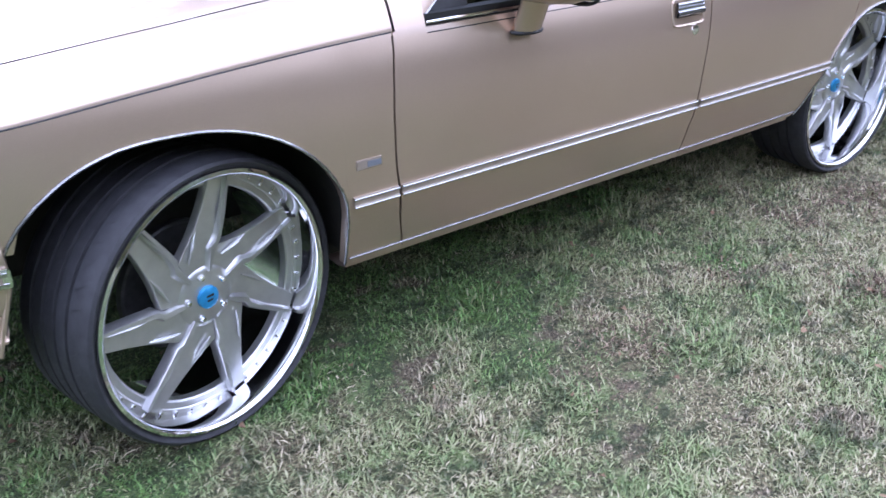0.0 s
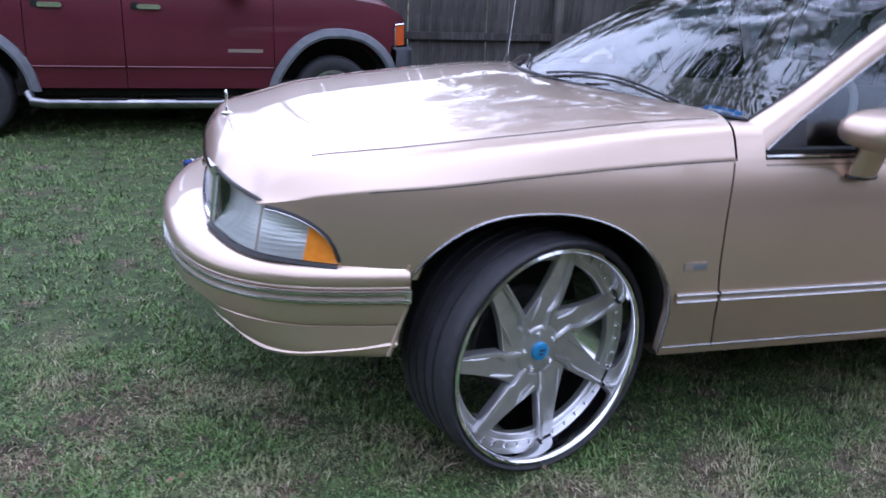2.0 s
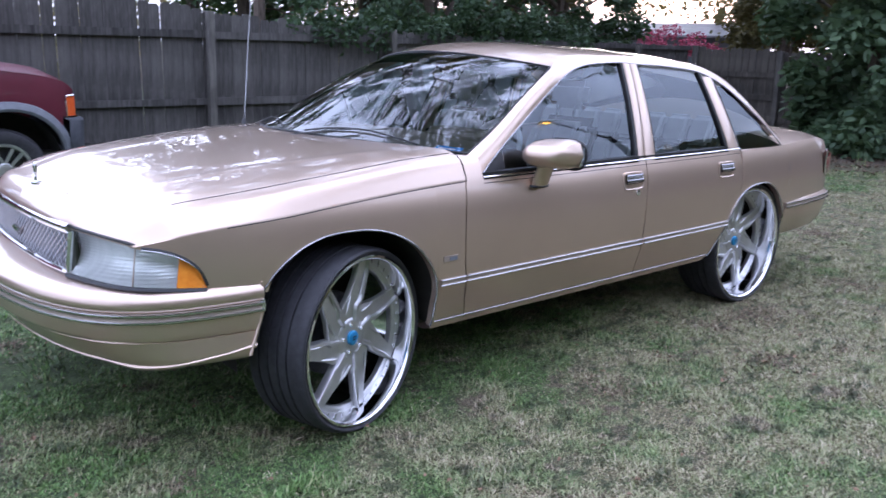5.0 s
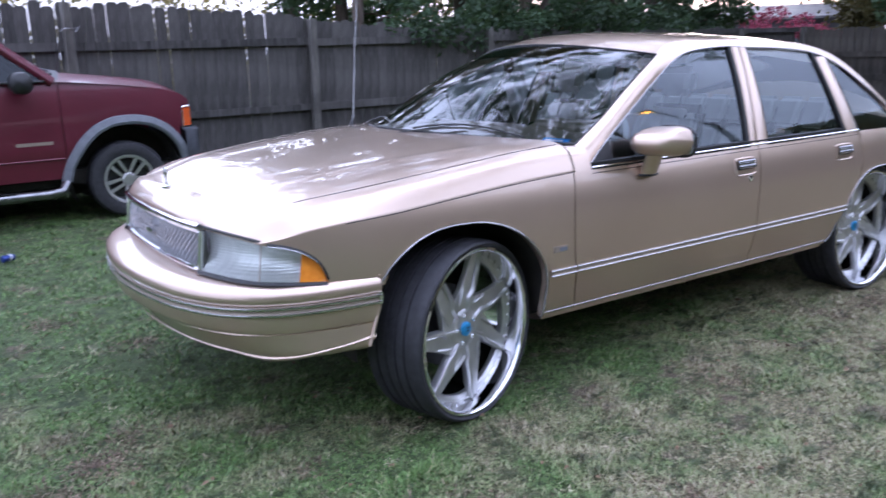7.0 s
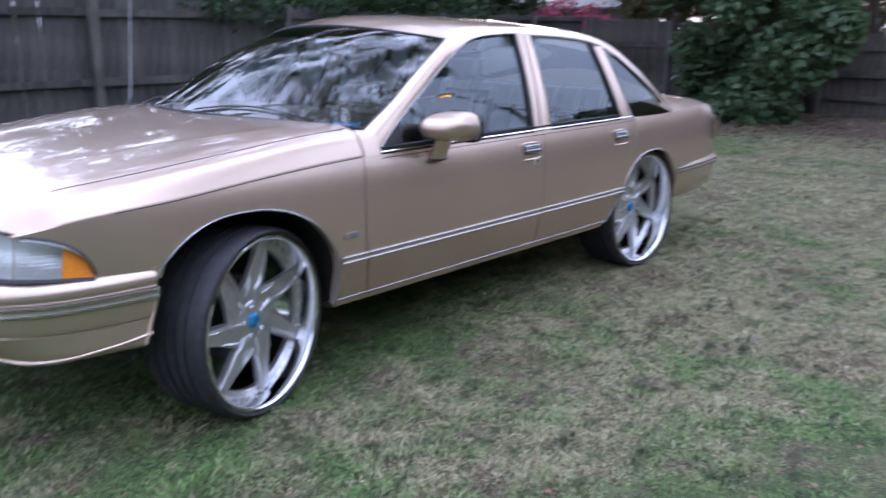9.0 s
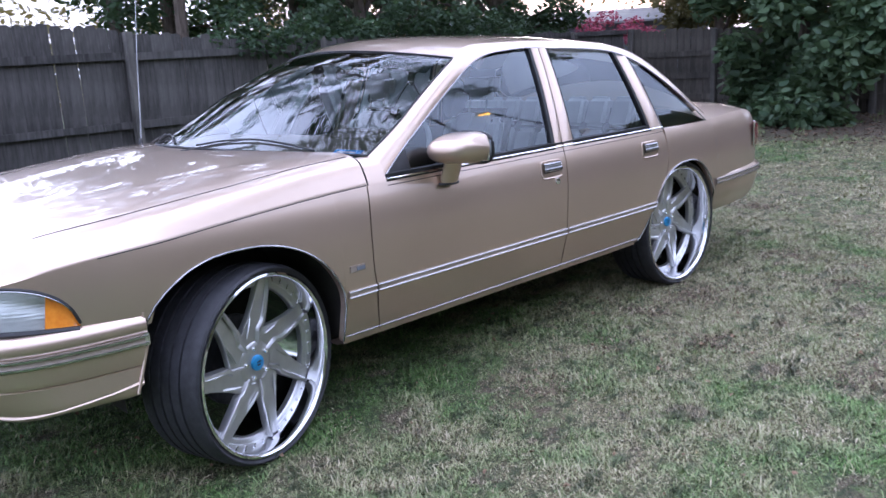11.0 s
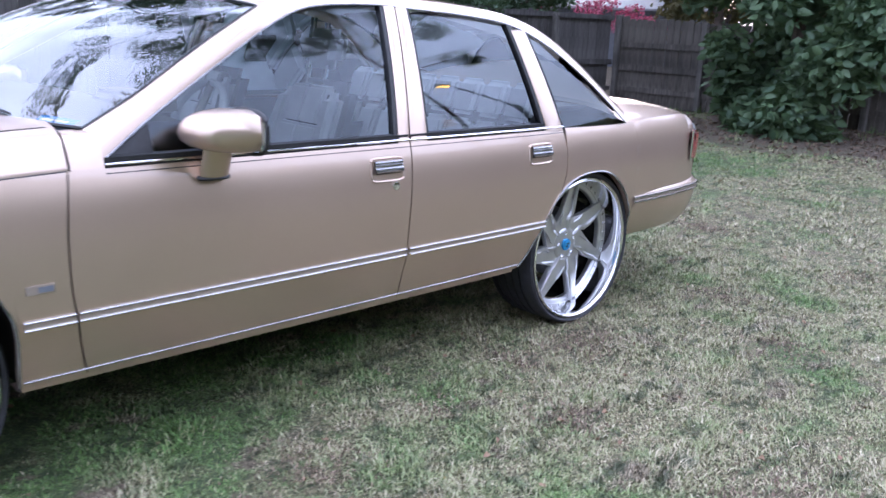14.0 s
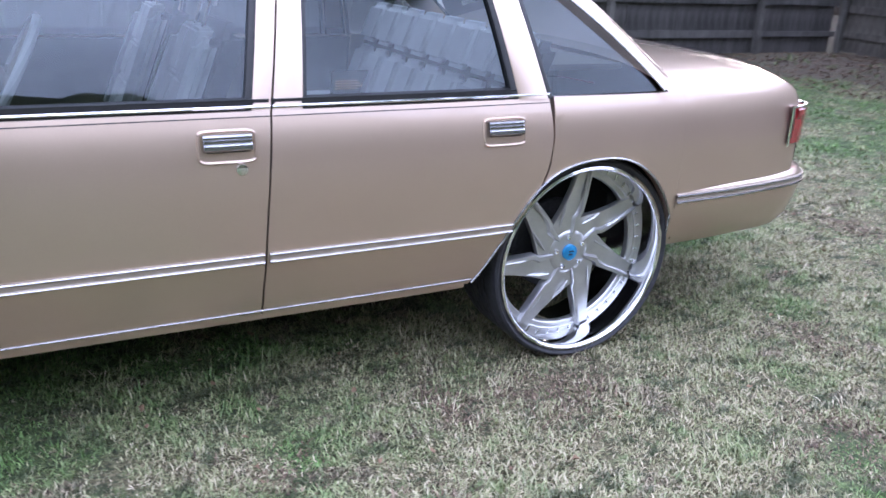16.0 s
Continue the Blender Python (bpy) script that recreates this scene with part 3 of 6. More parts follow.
def pane_rows(lo_x, hi_x, lo_bow, hi_bow, lo_z, hi_z, n=12, k=16, belly=0.0):
    rows = []
    for u in np.linspace(0, 1, n + 1):
        x0 = lo_x + (hi_x - lo_x) * u
        e = rim_at(x0)
        hw = HALF - e[1]
        row = []
        for v in np.linspace(-1, 1, k + 1):
            bow = 1 - v * v
            swell_ = belly * math.sin(math.pi * u) * bow
            row.append((x0 + (lo_bow + (hi_bow - lo_bow) * u) * bow - swell_, v * hw, e[2] + (lo_z + (hi_z - lo_z) * u) * bow + swell_ * 0.8))
        rows.append(row)
    return rows


ws = pane_rows(0.610, 1.284, -0.40, -0.19, 0.048, 0.064, 16, 28, 0.035)
screen = part("windshield", sheet(ws, flip=True), SCREEN, sedan, "raked windshield with a dark shade band")
part("shade_band", sheet([[(x + 0.004, y, z - 0.005) for x, y, z in r[1:-1]] for r in ws[13:]], flip=True), DARKGLASS, screen, "dark shade band along the top")
part("windshield_seal", joined(tube([Vector(p) + Vector((-0.004, 0, 0.004)) for p in ws[0]], 0.006, 6), tube([Vector(p) + Vector((-0.002, 0, 0.002)) for p in ws[-1]], 0.0045, 6), *[tube([Vector(r[k]) + Vector((0, 0, 0.001)) for r in ws], 0.0045, 6) for k in (0, -1)]), SEAL, sedan)
bw = pane_rows(2.58, 3.30, 0.09, 0.12, 0.040, 0.02)
part("rear_window", sheet(bw, flip=True), GLASS, sedan)
part("rear_window_seal", joined(*[tube([Vector(r[k]) + Vector((0, 0, 0.003)) for r in bw], 0.009, 6) for k in (0, -1)], tube([Vector(p) + Vector((0, 0, 0.003)) for p in bw[0]], 0.008, 6)), SEAL, sedan)


def glass_y(z):
    return 0.056 + 0.32 * (z - 1.0) + 0.255 * (z - 1.0) ** 2


def dlo_top(x):
    return float(np.interp(x, DLO[:, 0], DLO[:, 2]))


def side_pane(x_low0, x_low1, x_top0, x_top1, inset=0.014, n=14):
    """A side window between two slanted edges, under the outline."""
    rows = []
    for u in np.linspace(0, 1, n + 1):
        xa, xb = x_low0 + (x_low1 - x_low0) * u, x_top0 + (x_top1 - x_top0) * u
        zt = dlo_top(xb)
        row = []
        for w in np.linspace(0, 1, 9):
            z = 0.975 + (zt - 0.975) * w
            x = xa + (xb - xa) * w
            z = min(z, dlo_top(x))
            row.append((x, glass_y(z) - HALF + inset, z))
        rows.append(row)
    return sheet(rows, flip=True)


for name, q in (("front_window", (0.62, 1.752, 0.70, 1.842)), ("rear_side_window", (1.885, 2.612, 1.94, 2.53)), ("quarter_window", (2.70, 3.20, 2.60, 2.66))):
    both(name, side_pane(*q), GLASS, sedan)


def pillar(lo0, lo1, hi0, hi1, out, material, name, parent_pair=None):
    rows = []
    for w in np.linspace(0, 1, 10):
        z = 0.97 + (min(dlo_top(hi0), dlo_top(hi1)) + 0.004 - 0.97) * w
        a, b = lo0 + (hi0 - lo0) * w, lo1 + (hi1 - lo1) * w
        y = glass_y(z) - HALF
        rows.append([(a, y + 0.03, z), (a, y - out, z), (a + 0.006, y - out - 0.003, z), (b - 0.006, y - out - 0.003, z), (b, y - out, z), (b, y + 0.03, z)])
    return both(name, sheet(rows, flip=True), material, sedan)


pillar(1.748, 1.801, 1.836, 1.888, 0.004, PAINT, "door_pillar")
pillar(1.807, 1.893, 1.894, 1.948, 0.004, PAINT, "door_pillar")
pillar(2.606, 2.716, 2.525, 2.612, 0.004, PAINT, "door_pillar")
pillar(1.728, 1.752, 1.818, 1.840, 0.000, SEAL, "window_channel")
pillar(1.889, 1.905, 1.944, 1.962, 0.000, SEAL, "window_channel")
pillar(2.585, 2.610, 2.505, 2.530, 0.000, SEAL, "window_channel")
pillar(2.712, 2.735, 2.608, 2.630, 0.000, SEAL, "window_channel")
for k, (w, o) in enumerate(((0.070, 0.0), (0.082, 0.004), (0.076, 0.002), (0.066, 0.006))):
    z = 1.018 + 0.007 * k
    part("label_bar", box(1.998 + o, glass_y(z) - HALF + 0.0105, z, 1.998 + o + w, glass_y(z) - HALF + 0.012, z + 0.0022), GREYTRIM, sedan, "small pale label bar on the glass")
# black sail panel behind the mirror
both("mirror_sail", sheet([[(0.63, glass_y(0.978) - HALF + 0.006, 0.978), (0.63, glass_y(0.978) - HALF + 0.006, 0.979)], [(0.80, glass_y(0.978) - HALF + 0.006, 0.978), (0.80, glass_y(1.09) - HALF + 0.006, 1.088)]]), BLACK, sedan)

# hood
hood_front = table([(0.0, -1.012), (0.35, -1.002), (0.56, -0.982), (0.62, -0.964), (0.79, -0.914), (0.90, -0.860), (0.955, -0.822)])
def glass_base(w):
    """x and z of the windshield's lower edge at half width w."""
    v = min(1.0, abs(w) / 0.87)
    return 0.610 - 0.40 * (1 - v * v), 1.078 + 0.048 * (1 - v * v)


def hood_rear(w):
    return min(0.540, glass_base(w)[0] - 0.012)
shoulder_r = table([(0.0, 0.977), (0.012, 1.005), (0.026, 1.035), (0.042, 1.060), (0.065, 1.076), (0.11, 1.092), (0.25, 1.108), (0.55, 1.120), (0.96, 1.124)])
shoulder_f = table([(0.0, 0.886), (0.03, 0.902), (0.07, 0.921), (0.11, 0.934), (0.16, 0.941), (0.28, 0.950), (0.5, 0.960), (0.96, 0.966)])
swell = table([(-1.02, 0.0), (-0.90, 0.02), (-0.65, 0.30), (-0.35, 0.54), (0.0, 0.76), (0.3, 0.92), (0.58, 1.0)])


def hood_z(x, hw):
    sw = max(0.0, side(max(x, -0.86), hood_edge(max(x, -0.86))) + 0.001 - abs(hw))
    f = swell(x)
    z = shoulder_f(sw) * (1 - f) + shoulder_r(sw) * f
    edge = 0.886 * (1 - f) + 0.977 * f
    z += (hood_edge(max(x, -0.86)) - edge) * max(0.0, 1 - sw / 0.06)
    wide = side(max(x, -0.86), hood_edge(max(x, -0.86))) + 0.001
    lip = max(0.0, 1 - (x - hood_front(min(0.955, abs(hw) / wide * 0.955))) / 0.075) * min(1.0, sw / 0.05)
    crown = 0.026 * max(0.0, 1 - (abs(hw) / 0.86) ** 3) * min(1.0, max(0.0, (x + 0.98) / 0.35)) * min(1.0, max(0.0, (0.62 - x) / 0.5))
    ridge = 0.0035 * max(0.0, 1 - abs(abs(hw) - 0.535 - 0.16 * (x + 0.9)) / 0.03) ** 1.5 * min(1.0, max(0.0, (0.42 - x) / 0.3))
    outer = min(1.0, max(0.0, (abs(hw) - 0.52) / 0.07))
    front = hood_front(min(0.955, abs(hw) / wide * 0.955))
    meet = max(0.0, 1 - (x - front) / 0.13) ** 2
    z += crown + ridge
    return z - 0.062 * lip ** 2.2 * (1 - outer) + (lamp_top(front - 0.026) + 0.003 - z) * meet * outer


hood_rows = []
for s in (*np.linspace(0.955, 0.90, 12), *np.linspace(0.885, 0.0, 44)):
    row = []
    for u in np.linspace(0, 1, 56):
        x = hood_front(s) + (hood_rear(s) - hood_front(s)) * (u ** 1.25)
        hw = s / 0.955 * (side(max(x, -0.86), hood_edge(max(x, -0.86))) + 0.001)
        row.append((x, -hw, hood_z(x, hw)))
    hood_rows.append(row)
hood_rows += [[(x, -y, z) for x, y, z in r] for r in hood_rows[-2::-1]]
part("hood", sheet(hood_rows, (0, 0, -0.012), flip=True), PAINT, sedan)
# cowl sides up to the windshield corner and the cowl grille
both("cowl_side", sheet([[(0.540 + 0.103 * k, -(side(0.57, 0.972) + 0.001) + o, z) for o, z in ((0.0, 0.972), (0.012, 1.004), (0.026, 1.034), (0.042, 1.059), (0.065, 1.074), (0.085, 1.078))] for k in (0.07, 0.4, 0.75, 1.0)], flip=False), PAINT, sedan)
part("cowl_grille", sheet([[(hood_rear(v * 0.86) - 0.01 + k * (glass_base(v * 0.86)[0] + 0.006 - hood_rear(v * 0.86)), v * 0.86, (hood_z(hood_rear(v * 0.86), v * 0.86) - 0.012) * (1 - k) + (glass_base(v * 0.86)[1] - 0.004) * k) for v in np.linspace(-1, 1, 33)] for k in (0, 0.5, 1)]), BLACK, sedan)

both("hood_seam", tube([skin(x, hood_edge(x) - 0.003, -0.0005) for x in np.linspace(-0.56, 0.535, 40)], 0.0022, 5), SEAL, sedan)

for s in (1, -1):
    gap = []
    for x in np.linspace(-0.70, 0.52, 40):
        hw = side(x, hood_edge(x)) - 0.095 - 0.02 * max(0.0, -x)
        gap.append((x, -s * hw, hood_z(x, hw) + 0.0004))
    part("hood_gap", tube(gap, 0.0016, 5), SEAL, sedan)

# front bumper and its trims, swept round the nose
NOSE = [(-0.452, 0.976), (-0.56, 0.966), (-0.667, 0.948), (-0.76, 0.924), (-0.85, 0.882), (-0.93, 0.820), (-1.0, 0.734), (-1.06, 0.612), (-1.104, 0.47), (-1.138, 0.28), (-1.154, 0.1), (-1.157, 0.0)]


def swept(plan, prof, n=46, flip=False, end_inset=1.0, inset_cap=9):
    """A profile of (inset, height) pairs carried along half a plan line (x, half width) and mirrored."""
    p = resampled(plan, n)
    d = np.gradient(p, axis=0)
    d /= np.linalg.norm(d, axis=1)[:, None]
    nrm = np.stack([-d[:, 1], d[:, 0]], 1)      # towards the car
    if nrm[0][1] > 0:
        nrm = -nrm
    rows = [[(q[0] + k[0] * w[0], -(q[1] + k[0] * w[1]), k[1]) for k in prof] for q, w in zip(p, nrm)]
    rows[-1] = [(x, 0.0, z) for x, y, z in rows[-1]]
    rows += [[(x, -y, z) for x, y, z in r] for r in rows[-2::-1]]
    bm = sheet(rows)
    bmesh.ops.recalc_face_normals(bm, faces=bm.faces)
    return bm


def raked(bm):
    for v in bm.verts:
        v.co.x += max(0.0, 0.535 - v.co.z) * 0.80 * min(1.0, max(0.0, (-0.72 - v.co.x) / 0.3))
        if v.co.x > -0.58:
            v.co.x -= max(0.0, 0.59 - v.co.z) * 0.34 * min(1.0, (v.co.x + 0.58) / 0.1)
    return bm


def lifted(bm):
    for v in bm.verts:
        v.co.z += max(0.0, v.co.x + 0.92) * 0.10 + max(0.0, -0.95 - v.co.x) * 0.10
    return bm


bump_f = part("front_bumper", raked(swept(NOSE, ((0.10, 0.420), (0.045, 0.414), (0.024, 0.418), (0.013, 0.425), (0.007, 0.436), (0.006, 0.455), (0.009, 0.480), (0.010, 0.517), (0.014, 0.521), (0.005, 0.526), (0.0, 0.545), (0.0, 0.588), (0.004, 0.592), (0.004, 0.628), (-0.004, 0.634), (-0.011, 0.648), (-0.012, 0.664), (-0.004, 0.682), (0.016, 0.696), (0.05, 0.705), (0.09, 0.709), (0.19, 0.713)))), PAINT, sedan, "body-coloured front bumper cover")
part("bumper_strip", swept(NOSE, ((0.006, 0.588), (-0.006, 0.592), (-0.010, 0.600), (-0.007, 0.605), (-0.007, 0.616), (-0.010, 0.621), (-0.006, 0.629), (0.006, 0.632))), GREYTRIM, bump_f, "grey bumper rub strip")
for z in (0.598, 0.623):
    part("bright_bead", swept(NOSE, ((0.0, z - 0.006), (-0.012, z - 0.0045), (-0.0135, z), (-0.012, z + 0.0045), (0.0, z + 0.006))), BEAD, bump_f)
both("bumper_end_cap", box(-0.468, -0.985, 0.588, -0.446, -0.965, 0.634, 0.004), CHROME, bump_f)
part("chin_lip", raked(lifted(swept([(x + 0.012, max(0, h - 0.01)) for x, h in NOSE], ((0.12, 0.402), (0.03, 0.396), (0.006, 0.400), (-0.008, 0.409), (-0.010, 0.417), (0.002, 0.427), (0.020, 0.436))))), PAINT, bump_f)

both("bumper_arch_lip", tube([(-0.453 - 0.34 * max(0.0, 0.59 - z), -0.972, z) for z in np.linspace(0.43, 0.70, 12)], 0.006, 6), PAINT, bump_f)

# head lamps, corner lamps
LAMP = [(-0.992, 0.548), (-0.975, 0.61), (-0.945, 0.70), (-0.915, 0.765), (-0.875, 0.822), (-0.83, 0.862), (-0.77, 0.892), (-0.70, 0.918), (-0.645, 0.934)]
lp = resampled(LAMP, 60)


def lamp_sheet(a, b, back, top_in=0.035, rows=9, bowl=0.0):
    out = []
    for q in lp[a:b]:
        zt, zb = lamp_top(q[0]), 0.722 - 0.026 * (q[0] + 0.99) / 0.35
        zt = max(zt, zb + 0.004)
        row = []
        for k in np.linspace(0, 1, rows):
            w = top_in * k + back + bowl * math.sin(math.pi * min(1, max(0, k))) ** 0.7
            row.append((q[0] + w * 0.75, -(q[1] - w * 0.55), zb + (zt - zb) * k))
        out.append(row)
    return sheet(out, flip=True)


SPLIT, AMB = 33, 48
for s in (1, -1):
    for name, a, b, label in (("head_lamp", 1, SPLIT, "clear wraparound head lamp"), ("corner_lamp", SPLIT, 60, "corner lamp with an amber rear half")):
        cover = lamp_sheet(a, b + 1 if name == "head_lamp" else AMB + 1, 0.0)
        refl = lamp_sheet(a, min(b + 1, AMB + 1), 0.010, bowl=0.055)
        if s < 0:
            cover, refl = mirrored(cover), mirrored(refl)
        lamp = part(name, refl, REFLECTOR, sedan, label)
        lens = part("lens", cover, LENS, lamp)
        lens.visible_shadow = False
        if name == "corner_lamp":
            amb = lamp_sheet(AMB, 60, 0.006)
            part("amber_lens", mirrored(amb) if s < 0 else amb, AMBER, lamp, "amber side lens")
    edge = [(q[0] + 0.035 * 0.75, -s * (q[1] - 0.035 * 0.55), lamp_top(q[0]) + 0.003) for q in lp] 
    low = [(q[0] - 0.002, -s * (q[1] + 0.002), 0.717 - 0.026 * (q[0] + 0.99) / 0.35) for q in lp]
    part("lamp_bezel", tube(low, 0.010, 6), BLACK, sedan, "black lamp surround")
    part("lamp_bezel", tube(edge, 0.006, 6), BLACK, sedan, "black lamp surround")
    part("lamp_divider", tube([(lp[SPLIT][0] + 0.026 * k, -s * (lp[SPLIT][1] - 0.019 * k), 0.712 + 0.135 * k) for k in np.linspace(0, 1, 5)], 0.003, 6), GREYTRIM, sedan)

both("lamp_trim", tube([skin(x, lamp_top(x) + 0.004, 0.001) for x in np.linspace(-0.835, -0.642, 26)], 0.0055, 6), BLACK, sedan, "black lamp surround")
both("lamp_trim", tube([skin(x, lamp_top(x) - 0.0025, 0.002) for x in np.linspace(-0.835, -0.644, 26)], 0.0024, 6), BEAD, sedan, "bright bead inside the lamp surround")
both("lamp_header", sheet([[(q[0] + 0.034, -(q[1] - 0.026), lamp_top(q[0]) + k) for k in (-0.010, -0.004, 0.001)] for q in lp[:40]], flip=True), PAINT, sedan)

# grille
GR = resampled([(-0.986, 0.540), (-1.003, 0.40), (-1.014, 0.22), (-1.018, 0.0), (-1.014, -0.22), (-1.003, -0.40), (-0.986, -0.540)], 61)
part("grille_back", sheet([[(x + 0.03, -h, z) for z in (0.715, 0.80, 0.872)] for x, h in GR], flip=True), BLACK, sedan)
fr = [(x, -h, 0.726) for x, h in GR] + [(x + 0.020, -h, 0.870) for x, h in GR[::-1]]
grille = part("grille_frame", tube(fr, 0.010, 8, closed=True), CHROME, sedan, "bright mesh grille in a chrome frame")
bars = []
for k in np.arange(-9, 69, 2.0):
    for sgn in (1, -1):
        pts = []
        for j in range(0, 13):
            i = k + sgn * (j - 6) * 0.75
            if 0 <= i <= 60:
                x, h = np.interp(i, range(61), GR[:, 0]), np.interp(i, range(61), GR[:, 1])
                pts.append((x + 0.006 + 0.020 * j / 12, -h, 0.728 + 0.141 * j / 12))
        if len(pts) > 1:
            bars.append(tube(pts, 0.0017, 4))
part("grille_mesh", joined(*bars), DULL, grille, "woven chrome mesh")
part("grille_emblem", joined(box(-1.026, -0.045, 0.792, -1.012, 0.045, 0.804, 0.003), box(-1.026, -0.018, 0.785, -1.012, 0.018, 0.811, 0.003)), CHROME, grille)
part("upper_grille_bar", tube([(x + 0.016, -h, 0.884) for x, h in GR], 0.016, 10), CHROME, grille)

# hood ornament
orn = lathe([(0.0, 0.0), (0.016, 0.0), (0.016, 0.006), (0.006, 0.010), (0.005, 0.022), (0.0, 0.024)], 16)
bmesh.ops.rotate(orn, verts=orn.verts, cent=(0, 0, 0), matrix=Matrix.Rotation(radians(90), 3, "X"))
ring = tube([(0, 0.020 * math.cos(a) * 0.55, 0.044 + 0.022 * math.sin(a)) for a in np.linspace(0, 2 * math.pi, 20, endpoint=False)], 0.0036, 6, closed=True)
bar_ = box(-0.003, -0.008, 0.034, 0.003, 0.008, 0.054, 0.002)
o = joined(orn, ring, bar_)
bmesh.ops.scale(o, verts=o.verts, vec=(1.25, 1.25, 1.3))
part("hood_ornament", o, CHROME, sedan, "upright chrome hood ornament", m=pose(-0.93, 0, hood_z(-0.93, 0) - 0.002))

# wipers, washer nozzles, aerial, windshield sticker
def on_screen(u, v, lift=0.012):
    n, k = len(ws) - 1, len(ws[0]) - 1
    i, j = u * n, (v + 1) / 2 * k
    i0, j0 = min(max(int(i), 0), n - 1), min(int(j), k - 1)
    a, b = i - i0, j - j0
    p = [Vector(ws[i0 + x][j0 + y]) for x in (0, 1) for y in (0, 1)]
    q = (p[0] * (1 - b) + p[1] * b) * (1 - a) + (p[2] * (1 - b) + p[3] * b) * a
    return q + Vector((-0.35 * lift, 0, lift))


for v0, v1 in ((-0.08, -0.80), (0.72, 0.05)):
    arm = [on_screen(-0.07 + 0.14 * k, v0 + (v1 - v0) * 0.55 * k, 0.020) for k in np.linspace(0, 1, 8)]
    wiper = part("wiper", tube(arm, 0.0055, 6, flat=0.6), BLACK, sedan, "black windshield wiper")
    part("wiper_blade", tube([on_screen(0.015 + 0.07 * math.sin(k * 3.14), v0 + (v1 - v0) * (0.12 + 0.88 * k), 0.010) for k in np.linspace(0, 1, 12)], 0.0045, 6), SEAL, wiper)
aer = part("aerial", tube([(0.36, 0.735, 1.085), (0.36, 0.735, 1.115), (0.365, 0.735, 1.13)], [0.016, 0.012, 0.004], 10), BLACK, sedan, "thin upright aerial on the far cowl")
part("mast", tube([(0.365, 0.735, 1.12), (0.405, 0.735, 1.55), (0.46, 0.735, 2.02)], 0.0026, 6), BEAD, aer)
st = [[on_screen(0.015 + 0.048 * a, -0.965 + 0.105 * b, -0.004) for b in np.linspace(0, 1, 4)] for a in np.linspace(0, 1, 3)]
sticker = part("windshield_sticker", sheet(st), BLUEPAPER, sedan, "blue paper sticker inside the windshield")
part("sticker_text_bar", sheet([[on_screen(0.030 + 0.012 * a, -0.945 + 0.07 * b, -0.002) for b in (0, 1)] for a in (0, 1)]), WHITE, sticker)

# mirrors
for s in (1, -1):
    rings = []
    for u in np.linspace(0, 1, 11):
        k = math.sqrt(max(0.0, 1 - (2 * u - 1) ** 4)) * 0.92 + 0.08
        y = -(0.925 + 0.260 * u)
        cx, cz = 0.985 + 0.03 * u, 1.066 + 0.012 * u
        ring_ = []
        for a in np.linspace(0, 2 * math.pi, 18, endpoint=False):
            ex, ez = math.cos(a), math.sin(a)
            rx = 0.150 if ex < 0 else 0.036
            ring_.append((cx + rx * k * math.copysign(abs(ex) ** 0.95, ex), s * y, cz + (0.072 if ez > 0 else 0.064) * k * math.copysign(abs(ez) ** 0.9, ez)))
        rings.append(ring_)
    shell = sheet(rings, closed=True)
    shell.faces.new([v for v in shell.verts][:18][::-1])
    shell.faces.new([v for v in shell.verts][-18:])
    bmesh.ops.recalc_face_normals(shell, faces=shell.faces)
    mir = part("door_mirror", shell, PAINT, fd[0] if s > 0 else fd[1], "body-coloured door mirror")
    part("mirror_glass", box(1.030, min(-s * 0.960, -s * 1.160), 1.018, 1.044, max(-s * 0.960, -s * 1.160), 1.124, 0.004), CHROME, mir)
    foot = sheet([[(0.968 + 0.052 * math.cos(a) * w, -s * (0.985 + 0.03 * math.sin(a) * w2 + o), z) for a in np.linspace(0, 2 * math.pi, 14, endpoint=False)] for z, w, w2, o in ((0.915, 0.60, 0.5, -0.010), (0.925, 0.88, 0.9, -0.005), (0.950, 0.95, 1.0, 0.0), (1.00, 0.95, 1.0, 0.02), (1.035, 1.0, 1.1, 0.035))], closed=True)
    foot.faces.ensure_lookup_table()
    bmesh.ops.recalc_face_normals(foot, faces=foot.faces)
    part("mirror_bezel", tube([(1.040, -s * (1.062 + 0.118 * math.copysign(abs(math.cos(a)) ** 0.6, math.cos(a))), 1.072 + 0.066 * math.copysign(abs(math.sin(a)) ** 0.6, math.sin(a))) for a in np.linspace(0, 2 * math.pi, 28, endpoint=False)], 0.007, 6, closed=True), BLACK, mir, "black rim round the mirror glass")
    part("mirror_stem", foot, PAINT, mir)
    part("mirror_gasket", tube([(0.968 + 0.050 * math.cos(a), -s * (0.975 + 0.028 * math.sin(a)), 0.922) for a in np.linspace(0, 2 * math.pi, 16, endpoint=False)], 0.006, 6, closed=True), SEAL, mir)

